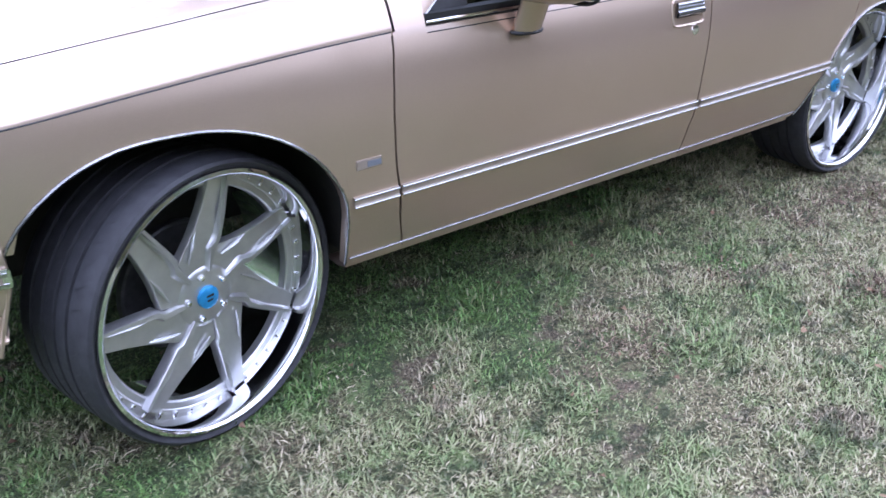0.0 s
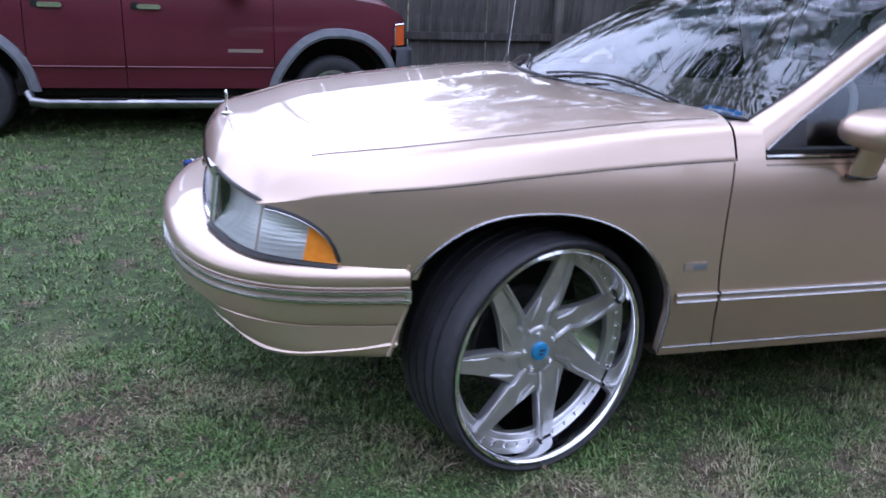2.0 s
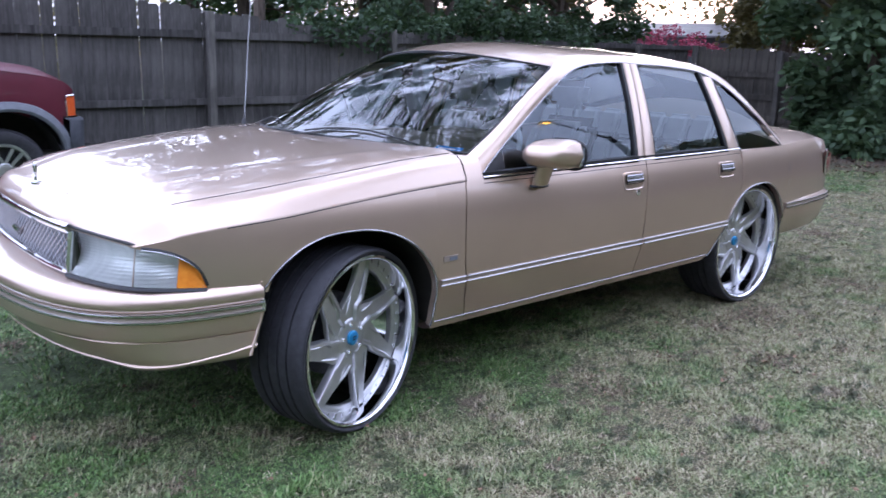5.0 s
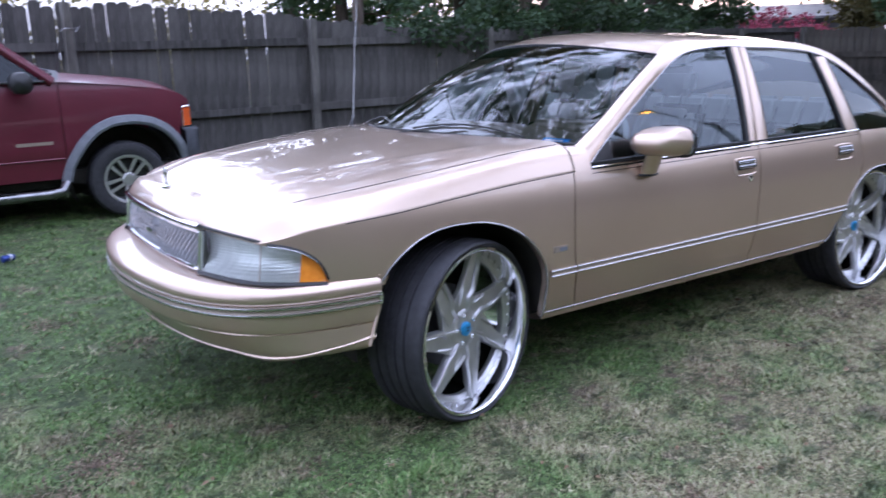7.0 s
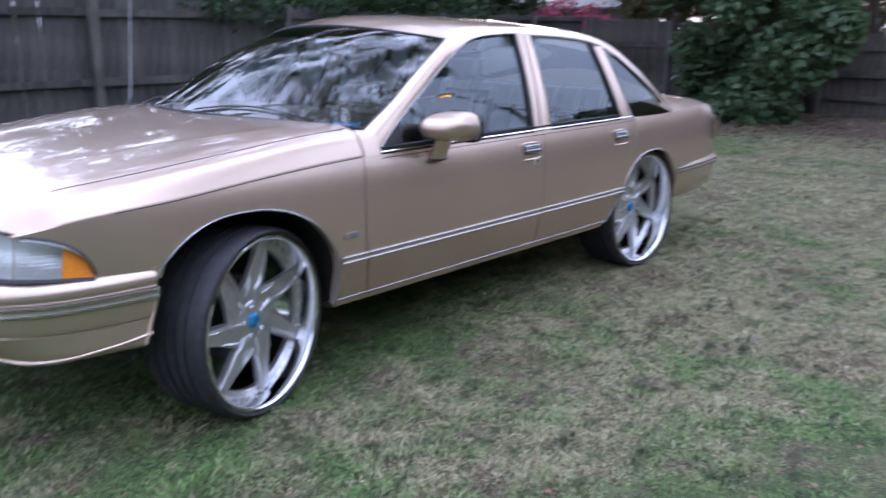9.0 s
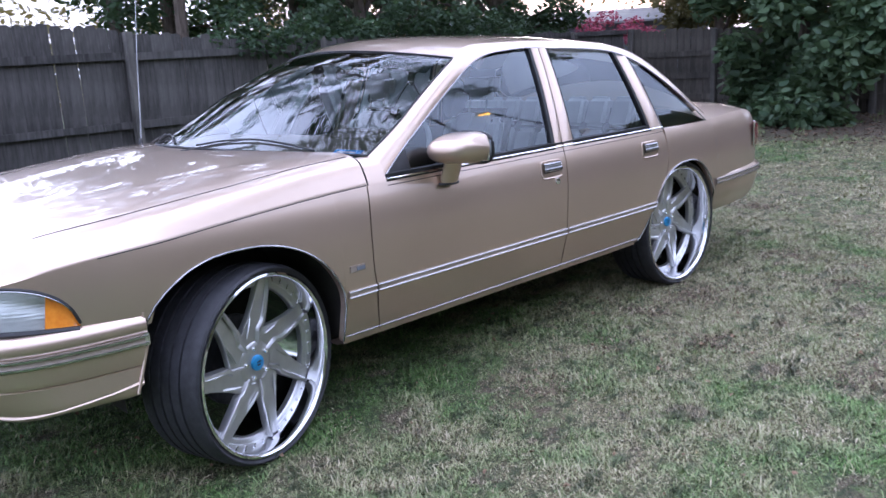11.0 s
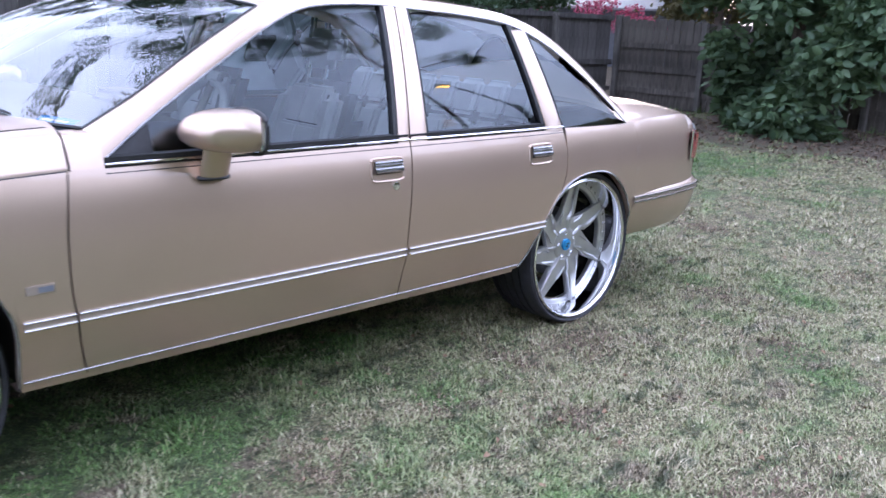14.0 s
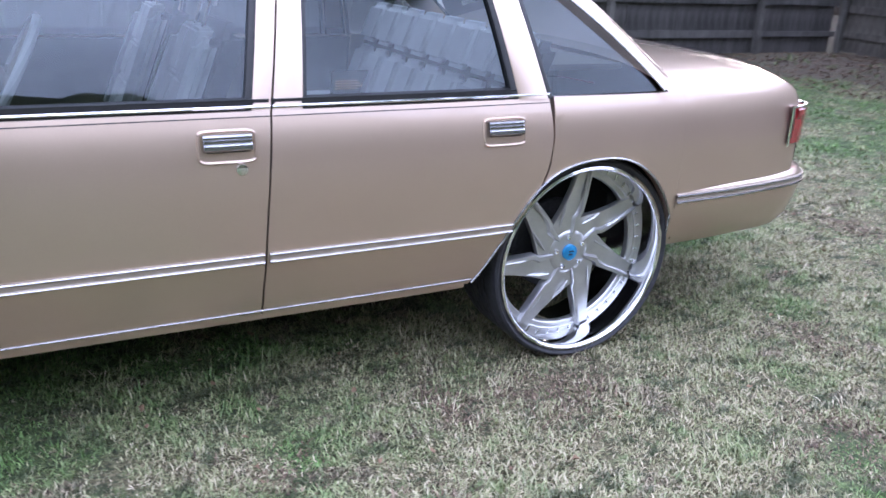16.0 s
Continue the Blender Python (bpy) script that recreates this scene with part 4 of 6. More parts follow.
# door handles, key locks, badges
def handle(x0, x1, z, parent, s):
    bez = []
    for k in range(28):
        a = 2 * math.pi * k / 28
        c, d = math.cos(a), math.sin(a)
        x = (x0 + x1) / 2 + (x1 - x0) / 2 * math.copysign(abs(c) ** 0.3, c)
        zz = z + 0.042 * math.copysign(abs(d) ** 0.3, d)
        bez.append((x, -s * (side(x, zz) + 0.001), zz))
    h = part("door_handle", tube(bez, 0.0048, 6, closed=True), PAINT, parent, "chrome pull handle in a body-coloured recess")
    y = side((x0 + x1) / 2, z)
    xa, xb = x0 + 0.012, x1 - 0.012
    part("recess", box(xa - 0.004, min(-s * (y - 0.004), -s * (y + 0.0015)), z - 0.034, xb + 0.004, max(-s * (y - 0.004), -s * (y + 0.0015)), z + 0.034, 0.001), PAINT, h)
    part("slot", box(xa + 0.01, min(-s * (y - 0.004), -s * (y + 0.004)), z - 0.016, xb - 0.004, max(-s * (y - 0.004), -s * (y + 0.003)), z + 0.000, 0.001), BLACK, h)
    part("pull", sheet([[(x, -s * (y + o), z + q) for o, q in ((0.0, 0.034), (0.009, 0.034), (0.012, 0.029), (0.009, 0.025), (0.009, 0.022), (0.014, 0.019), (0.011, 0.014), (0.011, 0.011), (0.018, 0.006), (0.020, -0.004), (0.015, -0.010), (0.006, -0.012), (0.0, -0.012))] for x in np.linspace(xa, xb, 4)], (0, s * 0.001, 0)), DULL, h)


for s, f, r in ((1, fd[0], rd[0]), (-1, fd[1], rd[1])):
    handle(1.594, 1.749, 0.884, f, s)
    handle(2.468, 2.620, 0.877, r, s)
    lk = lathe([(0.0, -0.004), (0.010, -0.004), (0.0155, -0.002), (0.0165, 0.002), (0.0165, 0.006)], 20)
    part("key_lock", lk, CHROME, f, "round chrome key lock", m=pose(1.707, -s * (side(1.707, 0.820) + 0.002), 0.820, 0, 0, 0 if s > 0 else 180))
    yb = side(0.43, 0.66)
    badge = part("fender_badge", box(0.388, min(-s * (yb - 0.002), -s * (yb + 0.004)), 0.645, 0.466, max(-s * (yb - 0.002), -s * (yb + 0.004)), 0.672, 0.0015), GREYTRIM, sedan, "small grey badge plate")
    part("badge_mark", box(0.420, min(-s * yb, -s * (yb + 0.0055)), 0.650, 0.462, max(-s * yb, -s * (yb + 0.0055)), 0.666, 0.001), CLADDING, badge)

# trunk lid, rear bumper, tail lamps
tr = []
tx = (*np.linspace(3.24, 3.90, 14), 3.94, 3.97, 3.99, 4.0)
dz = table([(3.2, 1.045), (3.4, 1.055), (3.6, 1.053), (3.8, 1.040), (3.90, 1.020), (3.95, 0.995), (3.98, 0.95), (3.995, 0.90), (4.0, 0.86)])
for x in tx:
    hw = side(x, min(deck_edge(x), 0.99)) + 0.001
    row = []
    for v in np.linspace(-1, 1, 25):
        a = abs(v)
        z = deck_edge(min(x, 3.99)) + (dz(x) - deck_edge(min(x, 3.99))) * (1 - a ** 5)
        row.append((x + 0.10 * (1 - a ** 2) * min(1, max(0, (x - 3.2) / 0.75)), v * hw, z))
    tr.append(row)
part("trunk_lid", sheet(tr), PAINT, sedan)
tailp = [(3.985, 0.875), (4.03, 0.80), (4.065, 0.62), (4.085, 0.40), (4.10, 0.2), (4.103, 0.0)]
part("rear_panel", swept(tailp, ((0.0, 0.62), (-0.006, 0.72), (0.0, 0.80), (0.006, 0.89))), PAINT, sedan)
TAIL = [(3.309, 0.957), (3.6, 0.945), (3.85, 0.918), (4.0, 0.89), (4.09, 0.845), (4.15, 0.76), (4.19, 0.60), (4.22, 0.35), (4.23, 0.0)]
bump_r = part("rear_bumper", swept(TAIL, ((0.20, 0.38), (0.11, 0.360), (0.07, 0.372), (0.03, 0.43), (0.01, 0.50), (0.0, 0.545), (0.0, 0.60), (0.004, 0.606), (0.02, 0.625), (0.05, 0.64), (0.14, 0.65))), PAINT, sedan, "body-coloured rear bumper cover")
part("bumper_strip", swept(TAIL, ((0.002, 0.560), (-0.008, 0.563), (-0.010, 0.57), (-0.007, 0.575), (-0.007, 0.585), (-0.010, 0.590), (-0.008, 0.597), (0.002, 0.600))), GREYTRIM, bump_r)
for z in (0.568, 0.592):
    part("bright_bead", swept(TAIL, ((0.0, z - 0.006), (-0.012, z - 0.004), (-0.0135, z), (-0.012, z + 0.004), (0.0, z + 0.006))), DULL, bump_r)
tl = resampled([(3.905, 0.900), (3.975, 0.882), (4.015, 0.845), (4.045, 0.76), (4.06, 0.66), (4.066, 0.60)], 26)
for s in (1, -1):
    rows = [[(x + o * 0.5, -s * (h + o), 0.735 + (0.888 - 0.735) * k) for k, o in ((0, -0.01), (0.04, 0.010), (0.5, 0.014), (0.96, 0.010), (1, -0.01))] for x, h in tl]
    lamp = part("tail_lamp", sheet(rows, flip=s < 0), REDLENS, sedan, "red wraparound tail lamp")
    part("chrome_edge", tube([(x + 0.005, -s * (h + 0.010), 0.735 if i == 0 else 0.888) for i in (1,) for x, h in tl] , 0.006, 6), CHROME, lamp)
    part("chrome_edge", tube([(tl[0][0] - 0.002, -s * (tl[0][1] + 0.008), z) for z in np.linspace(0.73, 0.892, 6)], 0.005, 6), CHROME, lamp)
    part("clear_marker", sheet([[(x + o * 0.5, -s * (h + o), z) for o, z in ((0.014, 0.840), (0.0165, 0.845), (0.0165, 0.875), (0.012, 0.880))] for x, h in tl[1:7]], flip=s < 0), REDLENS, lamp)

# floor, wheel wells, underside
part("underbody", joined(box(0.45, -0.80, 0.33, 2.42, 0.80, 0.42, 0.02), box(-0.42, -0.42, 0.33, 3.35, 0.42, 0.42, 0.02), box(3.2, -0.72, 0.42, 4.05, 0.72, 0.60, 0.02), box(-0.95, -0.55, 0.45, -0.40, 0.55, 0.70, 0.02)), UNDER, sedan)
for xc, zc in ((-0.06, 0.40), (2.93, 0.36)):
    for s in (1, -1):
        rows = []
        for a in np.linspace(-0.12 if xc < 1 else 0.10, math.pi + (0.12 if xc < 1 else -0.02), 26):
            rx, rz = (0.47, 0.47) if xc < 1 else (0.42, 0.45)
            rows.append([(xc + rx * math.cos(a), -s * y, zc + rz * math.sin(a)) for y in ((0.955 if zc + rz * math.sin(a) > 0.5 else 0.90) if xc < 1 else 0.915, 0.80, 0.60, 0.46)])
        w = sheet(rows, flip=s > 0)
        inner = box(xc - 0.46, min(-s * 0.46, -s * 0.44), 0.36, xc + 0.46, max(-s * 0.46, -s * 0.44), 0.86)
        part("wheel_well", joined(w, inner), UNDER, sedan, "black wheel arch liner")
# Unseen rails and cross members, added to block light under the car
both("frame_rail", box(0.42, -0.70, 0.255, 2.50, -0.58, 0.36, 0.015), UNDER, sedan, "unseen black steel frame rail that deepens the shade below")
for x in (0.9, 2.1):
    part("cross_member", box(x, -0.60, 0.265, x + 0.25, 0.60, 0.36, 0.02), UNDER, sedan)
part("fuel_pipe", tube([(2.3, -0.5, 0.30), (2.9, -0.55, 0.30), (3.4, -0.60, 0.34), (4.0, -0.62, 0.36)], 0.022, 8), UNDER, sedan)

# ---- wheels ----
R_LIP, R_TYRE = 0.352, 0.381


def wheel_meshes(dish, width, phase):
    """Meshes of one wheel: the outer face at y = 0, the car towards positive y."""
    w = width
    ring_y = dish * 1.08
    rim = lathe([(R_LIP - 0.004, 0.012), (R_LIP, 0.004), (R_LIP - 0.002, -0.003), (R_LIP - 0.010, -0.006), (R_LIP - 0.016, -0.002), (R_LIP - 0.020, 0.008), (R_LIP - 0.022, ring_y * 0.5), (R_LIP - 0.029, ring_y + 0.008), (R_LIP - 0.052, ring_y + 0.014), (R_LIP - 0.056, ring_y + 0.02), (R_LIP - 0.050, dish + 0.06), (R_LIP - 0.045, w - 0.01), (R_LIP - 0.004, w)], 96)
    t = [(R_LIP - 0.004, 0.014), (R_LIP + 0.006, -0.002), (R_LIP + 0.014, -0.006), (R_LIP + 0.022, 0.000), (R_TYRE - 0.004, 0.012), (R_TYRE, 0.024)]
    for g in (w * 0.25, w * 0.42, w * 0.59, w * 0.76):
        t += [(R_TYRE + 0.001, g - 0.006), (R_TYRE - 0.007, g - 0.0045), (R_TYRE - 0.007, g + 0.0045), (R_TYRE + 0.001, g + 0.006)]
    t += [(R_TYRE, w - 0.024), (R_TYRE - 0.004, w - 0.012), (R_LIP + 0.012, w + 0.004), (R_LIP - 0.004, w - 0.012)]
    tyre = lathe(t, 120)
    # Flat dark strips on the tread paint the shade of its cross grooves
    sipes = []
    for k in range(46):
        for g0, g1, ph in ((0.028, w * 0.25 - 0.012, 0.0), (w * 0.76 + 0.012, w - 0.03, 0.5), (w * 0.42 + 0.008, w * 0.59 - 0.010, 0.25)):
            a, b = 2 * math.pi * (k + ph) / 46, 2 * math.pi * (k + ph + 0.35) / 46
            r = R_TYRE + 0.0016
            sipes.append(((r * math.cos(a), g0, r * math.sin(a)), (r * math.cos(a + 0.009), g0, r * math.sin(a + 0.009)), (r * math.cos(b + 0.009), g1, r * math.sin(b + 0.009)), (r * math.cos(b), g1, r * math.sin(b))))
    cuts = bmesh.new()
    for q in sipes:
        cuts.faces.new([cuts.verts.new(c) for c in q])
    d = dish
    spokes = []
    for k in range(7):
        a0 = 2 * math.pi * k / 7 + phase
        pol = lambda r, f: (r * math.cos(a0 + f), r * math.sin(a0 + f))
        rows = []
        for r, f0, f1, y in ((0.318, -0.088, 0.080, d * 1.06 - 0.006), (0.285, -0.100, 0.115, d * 1.06 - 0.006), (0.24, -0.115, 0.180, d * 1.05 - 0.006), (0.20, -0.13, 0.285, d * 1.03 - 0.005), (0.17, -0.14, 0.42, d * 1.01 - 0.003), (0.15, -0.15, 0.58, d * 1.0), (0.134, -0.08, 0.80, d), (0.11, -0.08, 0.82, d + 0.001), (0.07, -0.08, 0.82, d + 0.003)):
            w = f1 - f0
            cut = lambda f: pol(r, f0 + w * f)
            pts = [(0.0, 0.026), (0.0, -0.006), (0.03, -0.010), (0.16, -0.012), (0.20, -0.003), (0.24, 0.001), (0.97, 0.001), (1.0, 0.004), (1.0, 0.026)]
            rows.append([(cut(f)[0], y + o, cut(f)[1]) for f, o in pts])
        sp = sheet(rows, flip=True)
        bmesh.ops.recalc_face_normals(sp, faces=sp.faces)
        rx0, rz0 = pol(0.20, 0.26)
        rx1, rz1 = pol(0.115, 0.62)
        fin = tube([(rx0, d * 1.02 + 0.002, rz0), ((rx0 * 0.5 + rx1 * 0.5), d - 0.006, (rz0 + rz1) / 2), (rx1, d - 0.006, rz1)], [0.002, 0.006, 0.003], 6)
        ux0, uz0 = pol(0.285, -0.045)
        ux1, uz1 = pol(0.150, -0.06)
        ridge_ = tube([(ux0, d * 1.05 - 0.010, uz0), ((ux0 + ux1) / 2, d * 1.03 - 0.013, (uz0 + uz1) / 2), (ux1, d - 0.004, uz1)], [0.002, 0.0055, 0.002], 6)
        spokes.append(joined(sp, fin, ridge_))
    hub = lathe([(0.0, d - 0.004), (0.05, d - 0.004), (0.066, d - 0.003), (0.080, d), (0.086, d + 0.006), (0.086, d + 0.05), (0.0, d + 0.05)], 42)
    cap = lathe([(0.0, d - 0.018), (0.024, d - 0.017), (0.030, d - 0.013), (0.031, d - 0.002)], 30)
    mark = joined(box(-0.011, d - 0.0195, 0.004, 0.011, d - 0.016, 0.010, 0.001), box(-0.011, d - 0.0195, -0.008, 0.006, d - 0.016, -0.002, 0.001))
    lug = lathe([(0.0, -0.010), (0.006, -0.010), (0.009, -0.006), (0.0095, 0.004)], 12)
    riv = []
    for k in range(42):
        a = 2 * math.pi * (k + 0.4) / 42
        b = lathe([(0.0, -0.006), (0.004, -0.005), (0.005, 0.002)], 6)
        bmesh.ops.translate(b, verts=b.verts, vec=(0.319 * math.cos(a), ring_y + 0.002, 0.319 * math.sin(a)))
        riv.append(b)
    ring_ = lathe([(0.331, ring_y + 0.012), (0.329, ring_y + 0.003), (0.312, ring_y + 0.001), (0.309, ring_y + 0.004), (0.292, ring_y + 0.004), (0.288, ring_y + 0.008), (0.287, ring_y + 0.03)], 84)
    disc = lathe([(0.0, d + 0.10), (0.17, d + 0.10), (0.175, d + 0.105), (0.175, d + 0.125), (0.0, d + 0.125)], 48)
    return rim, tyre, spokes, hub, cap, mark, lug, joined(*riv), disc, cuts, ring_


def build_wheel(dish, width, m, label, phase):
    rim, tyre, spokes, hub, cap, mark, lug, rivets, disc, cuts, band = wheel_meshes(dish, width, phase)
    wheel = part("wheel", rim, CHROME, sedan, label, m=m)
    part("tyre", tyre, RUBBER, wheel, "very low black tyre")
    part("tread_groove_shade", cuts, SEAL, wheel)["kind"] = "stuff"
    for sp in spokes:
        part("spoke", sp, BRUSHED, wheel)
    h = part("hub", hub, BRUSHED, wheel)
    part("centre_cap", cap, BLUE, wheel, "blue centre cap")
    part("cap_mark", mark, BLACK, wheel)
    part("spoke_ring", band, BRUSHED, wheel, "brushed ring that carries the spokes")
    ry = dish * 1.08
    part("ring_seam", tube([(0.3295 * math.cos(q), ry + 0.002, 0.3295 * math.sin(q)) for q in np.linspace(0, 2 * math.pi, 84, endpoint=False)], 0.0026, 5, closed=True), SEAL, wheel, "dark seam round the spoke ring")
    part("rivet_ring", rivets, CHROME, wheel)["kind"] = "stuff"
    part("brake_disc", disc, plain_disc, wheel, "dark brake disc behind the spokes")
    first = part("lug_nut", lug, CHROME, wheel, m=pose(0.060 * math.cos(0.5), dish - 0.004, 0.060 * math.sin(0.5)))
    for k in range(1, 5):
        a = 0.5 + 2 * math.pi * k / 5
        ob = first.copy()
        scene.collection.objects.link(ob)
        ob.parent = wheel
        ob.matrix_basis = pose(0.060 * math.cos(a), dish - 0.004, 0.060 * math.sin(a))
    return wheel


plain_disc = plain("brake_iron", (0.05, 0.05, 0.052), (0.10, 0.10, 0.10), 30, 0.5, 0.8)
STEER = 17.0
HUBZ = 0.374
for s, x, dish, width, turn, lab in ((1, 0.0, 0.072, 0.28, STEER, "steered front wheel with seven swept spokes"), (-1, 0.0, 0.072, 0.28, 180 + STEER, "steered front wheel with seven swept spokes"), (1, 2.944, 0.102, 0.275, 0.0, "deep-dish rear wheel with seven swept spokes"), (-1, 2.944, 0.102, 0.275, 180.0, "deep-dish rear wheel with seven swept spokes")):
    face = (HALF - 0.02) if x < 1 else (HALF - 0.055)
    build_wheel(dish, width, pose(x, -s * face, HUBZ, 0, 0, turn), lab, 0.395 if x < 1 else 0.54)


# ---- interior ----
def cushion(x0, y0, z0, x1, y1, z1, lean=0.0):
    bm = box(x0, y0, z0, x1, y1, z1, min(x1 - x0, y1 - y0, z1 - z0) * 0.32, 3)
    for v in bm.verts:
        v.co.x += lean * (v.co.z - z0)
    return bm


def leaned(bm, z0, lean):
    for v in bm.verts:
        v.co.x += lean * (v.co.z - z0)
    return bm


def front_seat(yc):
    """Cushion, tapered backrest with bolsters and stitched panels, headrest on two posts."""
    seat = part("front_seat", cushion(1.08, yc - 0.27, 0.50, 1.58, yc + 0.27, 0.72), LEATHER, sedan, "light grey leather front seat")
    shell = box(1.52, yc - 0.25, 0.66, 1.64, yc + 0.25, 1.17, 0.05, 4)
    for v in shell.verts:
        v.co.y = yc + (v.co.y - yc) * (1 - 0.22 * max(0.0, (v.co.z - 0.80) / 0.37))
    part("backrest", leaned(shell, 0.66, 0.40), CARPET, seat, "dark backrest shell")
    for side_y in (-1, 1):
        bol = box(1.485, -0.05, 0.70, 1.56, 0.05, 1.13, 0.03, 3)
        for v in bol.verts:
            v.co.y += yc + side_y * (0.20 - 0.045 * max(0.0, (v.co.z - 0.80) / 0.33))
        part("backrest_bolster", leaned(bol, 0.66, 0.40), LEATHER, seat)
        for z0, z1 in ((0.72, 0.859), (0.866, 0.999), (1.006, 1.15)):
            pan = box(1.495, 0.001, z0, 1.55, 0.148 - 0.10 * max(0.0, z0 - 0.72) ** 1.0, z1, 0.009, 2)
            for v in pan.verts:
                v.co.y = yc + side_y * v.co.y
            bmesh.ops.recalc_face_normals(pan, faces=pan.faces)
            part("backrest_panel", leaned(pan, 0.66, 0.40), LEATHER, seat)
    rest = box(1.71, yc - 0.13, 1.215, 1.80, yc + 0.13, 1.375, 0.04, 4)
    part("headrest", leaned(rest, 1.215, 0.18), LEATHER, seat)
    for o in (-0.06, 0.06):
        part("headrest_post", tube([(1.72, yc + o, 1.14), (1.745, yc + o, 1.23)], 0.007, 6), CHROME, seat)


front_seat(-0.43)
front_seat(0.43)
bench = part("rear_bench", cushion(2.20, -0.72, 0.52, 2.74, 0.72, 0.74), LEATHER, sedan, "light grey leather rear bench")
# Back coloured dark to stand for the shade between the leather pleats
part("bench_back", cushion(2.63, -0.74, 0.70, 2.74, 0.74, 1.12, 0.40), CARPET, bench, "dark backing that puts shade into the gaps between pleats")
for k in range(8):
    for z0, z1 in ((0.74, 0.955), (0.975, 1.15)):
        q = cushion(2.585, -0.72 + 0.18 * k, z0, 2.66, -0.72 + 0.18 * k + 0.162, z1, 0.40)
        bmesh.ops.translate(q, verts=q.verts, vec=(0.40 * (z0 - 0.70), 0, 0))
        part("bench_pleat", q, LEATHER, bench)
part("parcel_shelf", box(2.80, -0.70, 1.02, 3.20, 0.70, 1.04, 0.005), DASH, sedan)
dash = part("dashboard", sheet([[(x, v * 0.84, z + 0.02 * (1 - v * v)) for v in np.linspace(-1, 1, 13)] for x, z in ((0.50, 1.06), (0.70, 1.085), (0.92, 1.085), (1.00, 1.06), (1.02, 1.00), (1.0, 0.86), (0.96, 0.70))]), DASH, sedan, "tan dashboard")
part("instrument_hood", cushion(0.88, -0.62, 1.06, 1.04, -0.22, 1.14), DASH, dash)
wheel_c = Vector((1.17, -0.43, 1.00))
tilt = Matrix.Rotation(radians(-62), 3, "Y")
ringp = [wheel_c + tilt @ Vector((0.19 * math.cos(a), 0.19 * math.sin(a), 0)) for a in np.linspace(0, 2 * math.pi, 32, endpoint=False)]
sw = part("steering_wheel", tube(ringp, 0.014, 8, closed=True), LEATHER, sedan, "light steering wheel")
part("steering_spokes", joined(tube([ringp[0], wheel_c, ringp[16]], 0.016, 6), tube([ringp[8], wheel_c, ringp[24]], 0.016, 6)), DASH, sw)
part("steering_column", tube([wheel_c, wheel_c + Vector((-0.25, 0, -0.12))], 0.04, 10), DASH, sw)
part("cabin_floor", joined(box(0.45, -0.86, 0.425, 2.42, 0.86, 0.44), box(2.42, -0.5, 0.425, 3.2, 0.5, 0.44)), CARPET, sedan)
both("door_card", sheet([[(x, -side(x, z) + 0.05, z) for z in np.linspace(max(0.44, arch_r(x) + 0.02 if x > 2.45 else 0.44), 0.965, 6)] for x in np.linspace(0.6, 2.72, 20)], (0, 0.03, 0), flip=True), DASH, sedan)
part("headliner", sheet([[(p[0], p[1] * 0.97, p[2] - 0.02) for p in r] for r in roof_rows], flip=True), LEATHER, sedan)
part("rear_view_mirror", joined(cushion(1.20, -0.11, 1.36, 1.235, 0.11, 1.42), tube([(1.19, 0, 1.40), (1.14, 0, 1.44)], 0.008, 6)), BLACK, sedan)
part("firewall", box(0.46, -0.84, 0.45, 0.50, 0.84, 1.03), BLACK, sedan)
part("engine_bay", box(-0.92, -0.45, 0.66, 0.44, 0.45, 0.86), UNDER, sedan)


# ---- ground ----
gx = np.unique(np.concatenate([np.linspace(-400, -12, 12), np.linspace(-12, 24, 73), np.linspace(24, 400, 12)]))
gy = np.unique(np.concatenate([np.linspace(-400, -12, 12), np.linspace(-12, 20, 65), np.linspace(20, 400, 12)]))
rows = [[(x, y, (0.012 * noise.noise((x * 0.7, y * 0.7, 3.1)) - 0.004) if -12 < x < 24 and -12 < y < 20 else -0.004) for x in gx] for y in gy]
ground = part("ground", sheet(rows), SOIL)
tagged(ground, "patchy mown lawn of green and straw-coloured grass", "lawn", kind="structure")


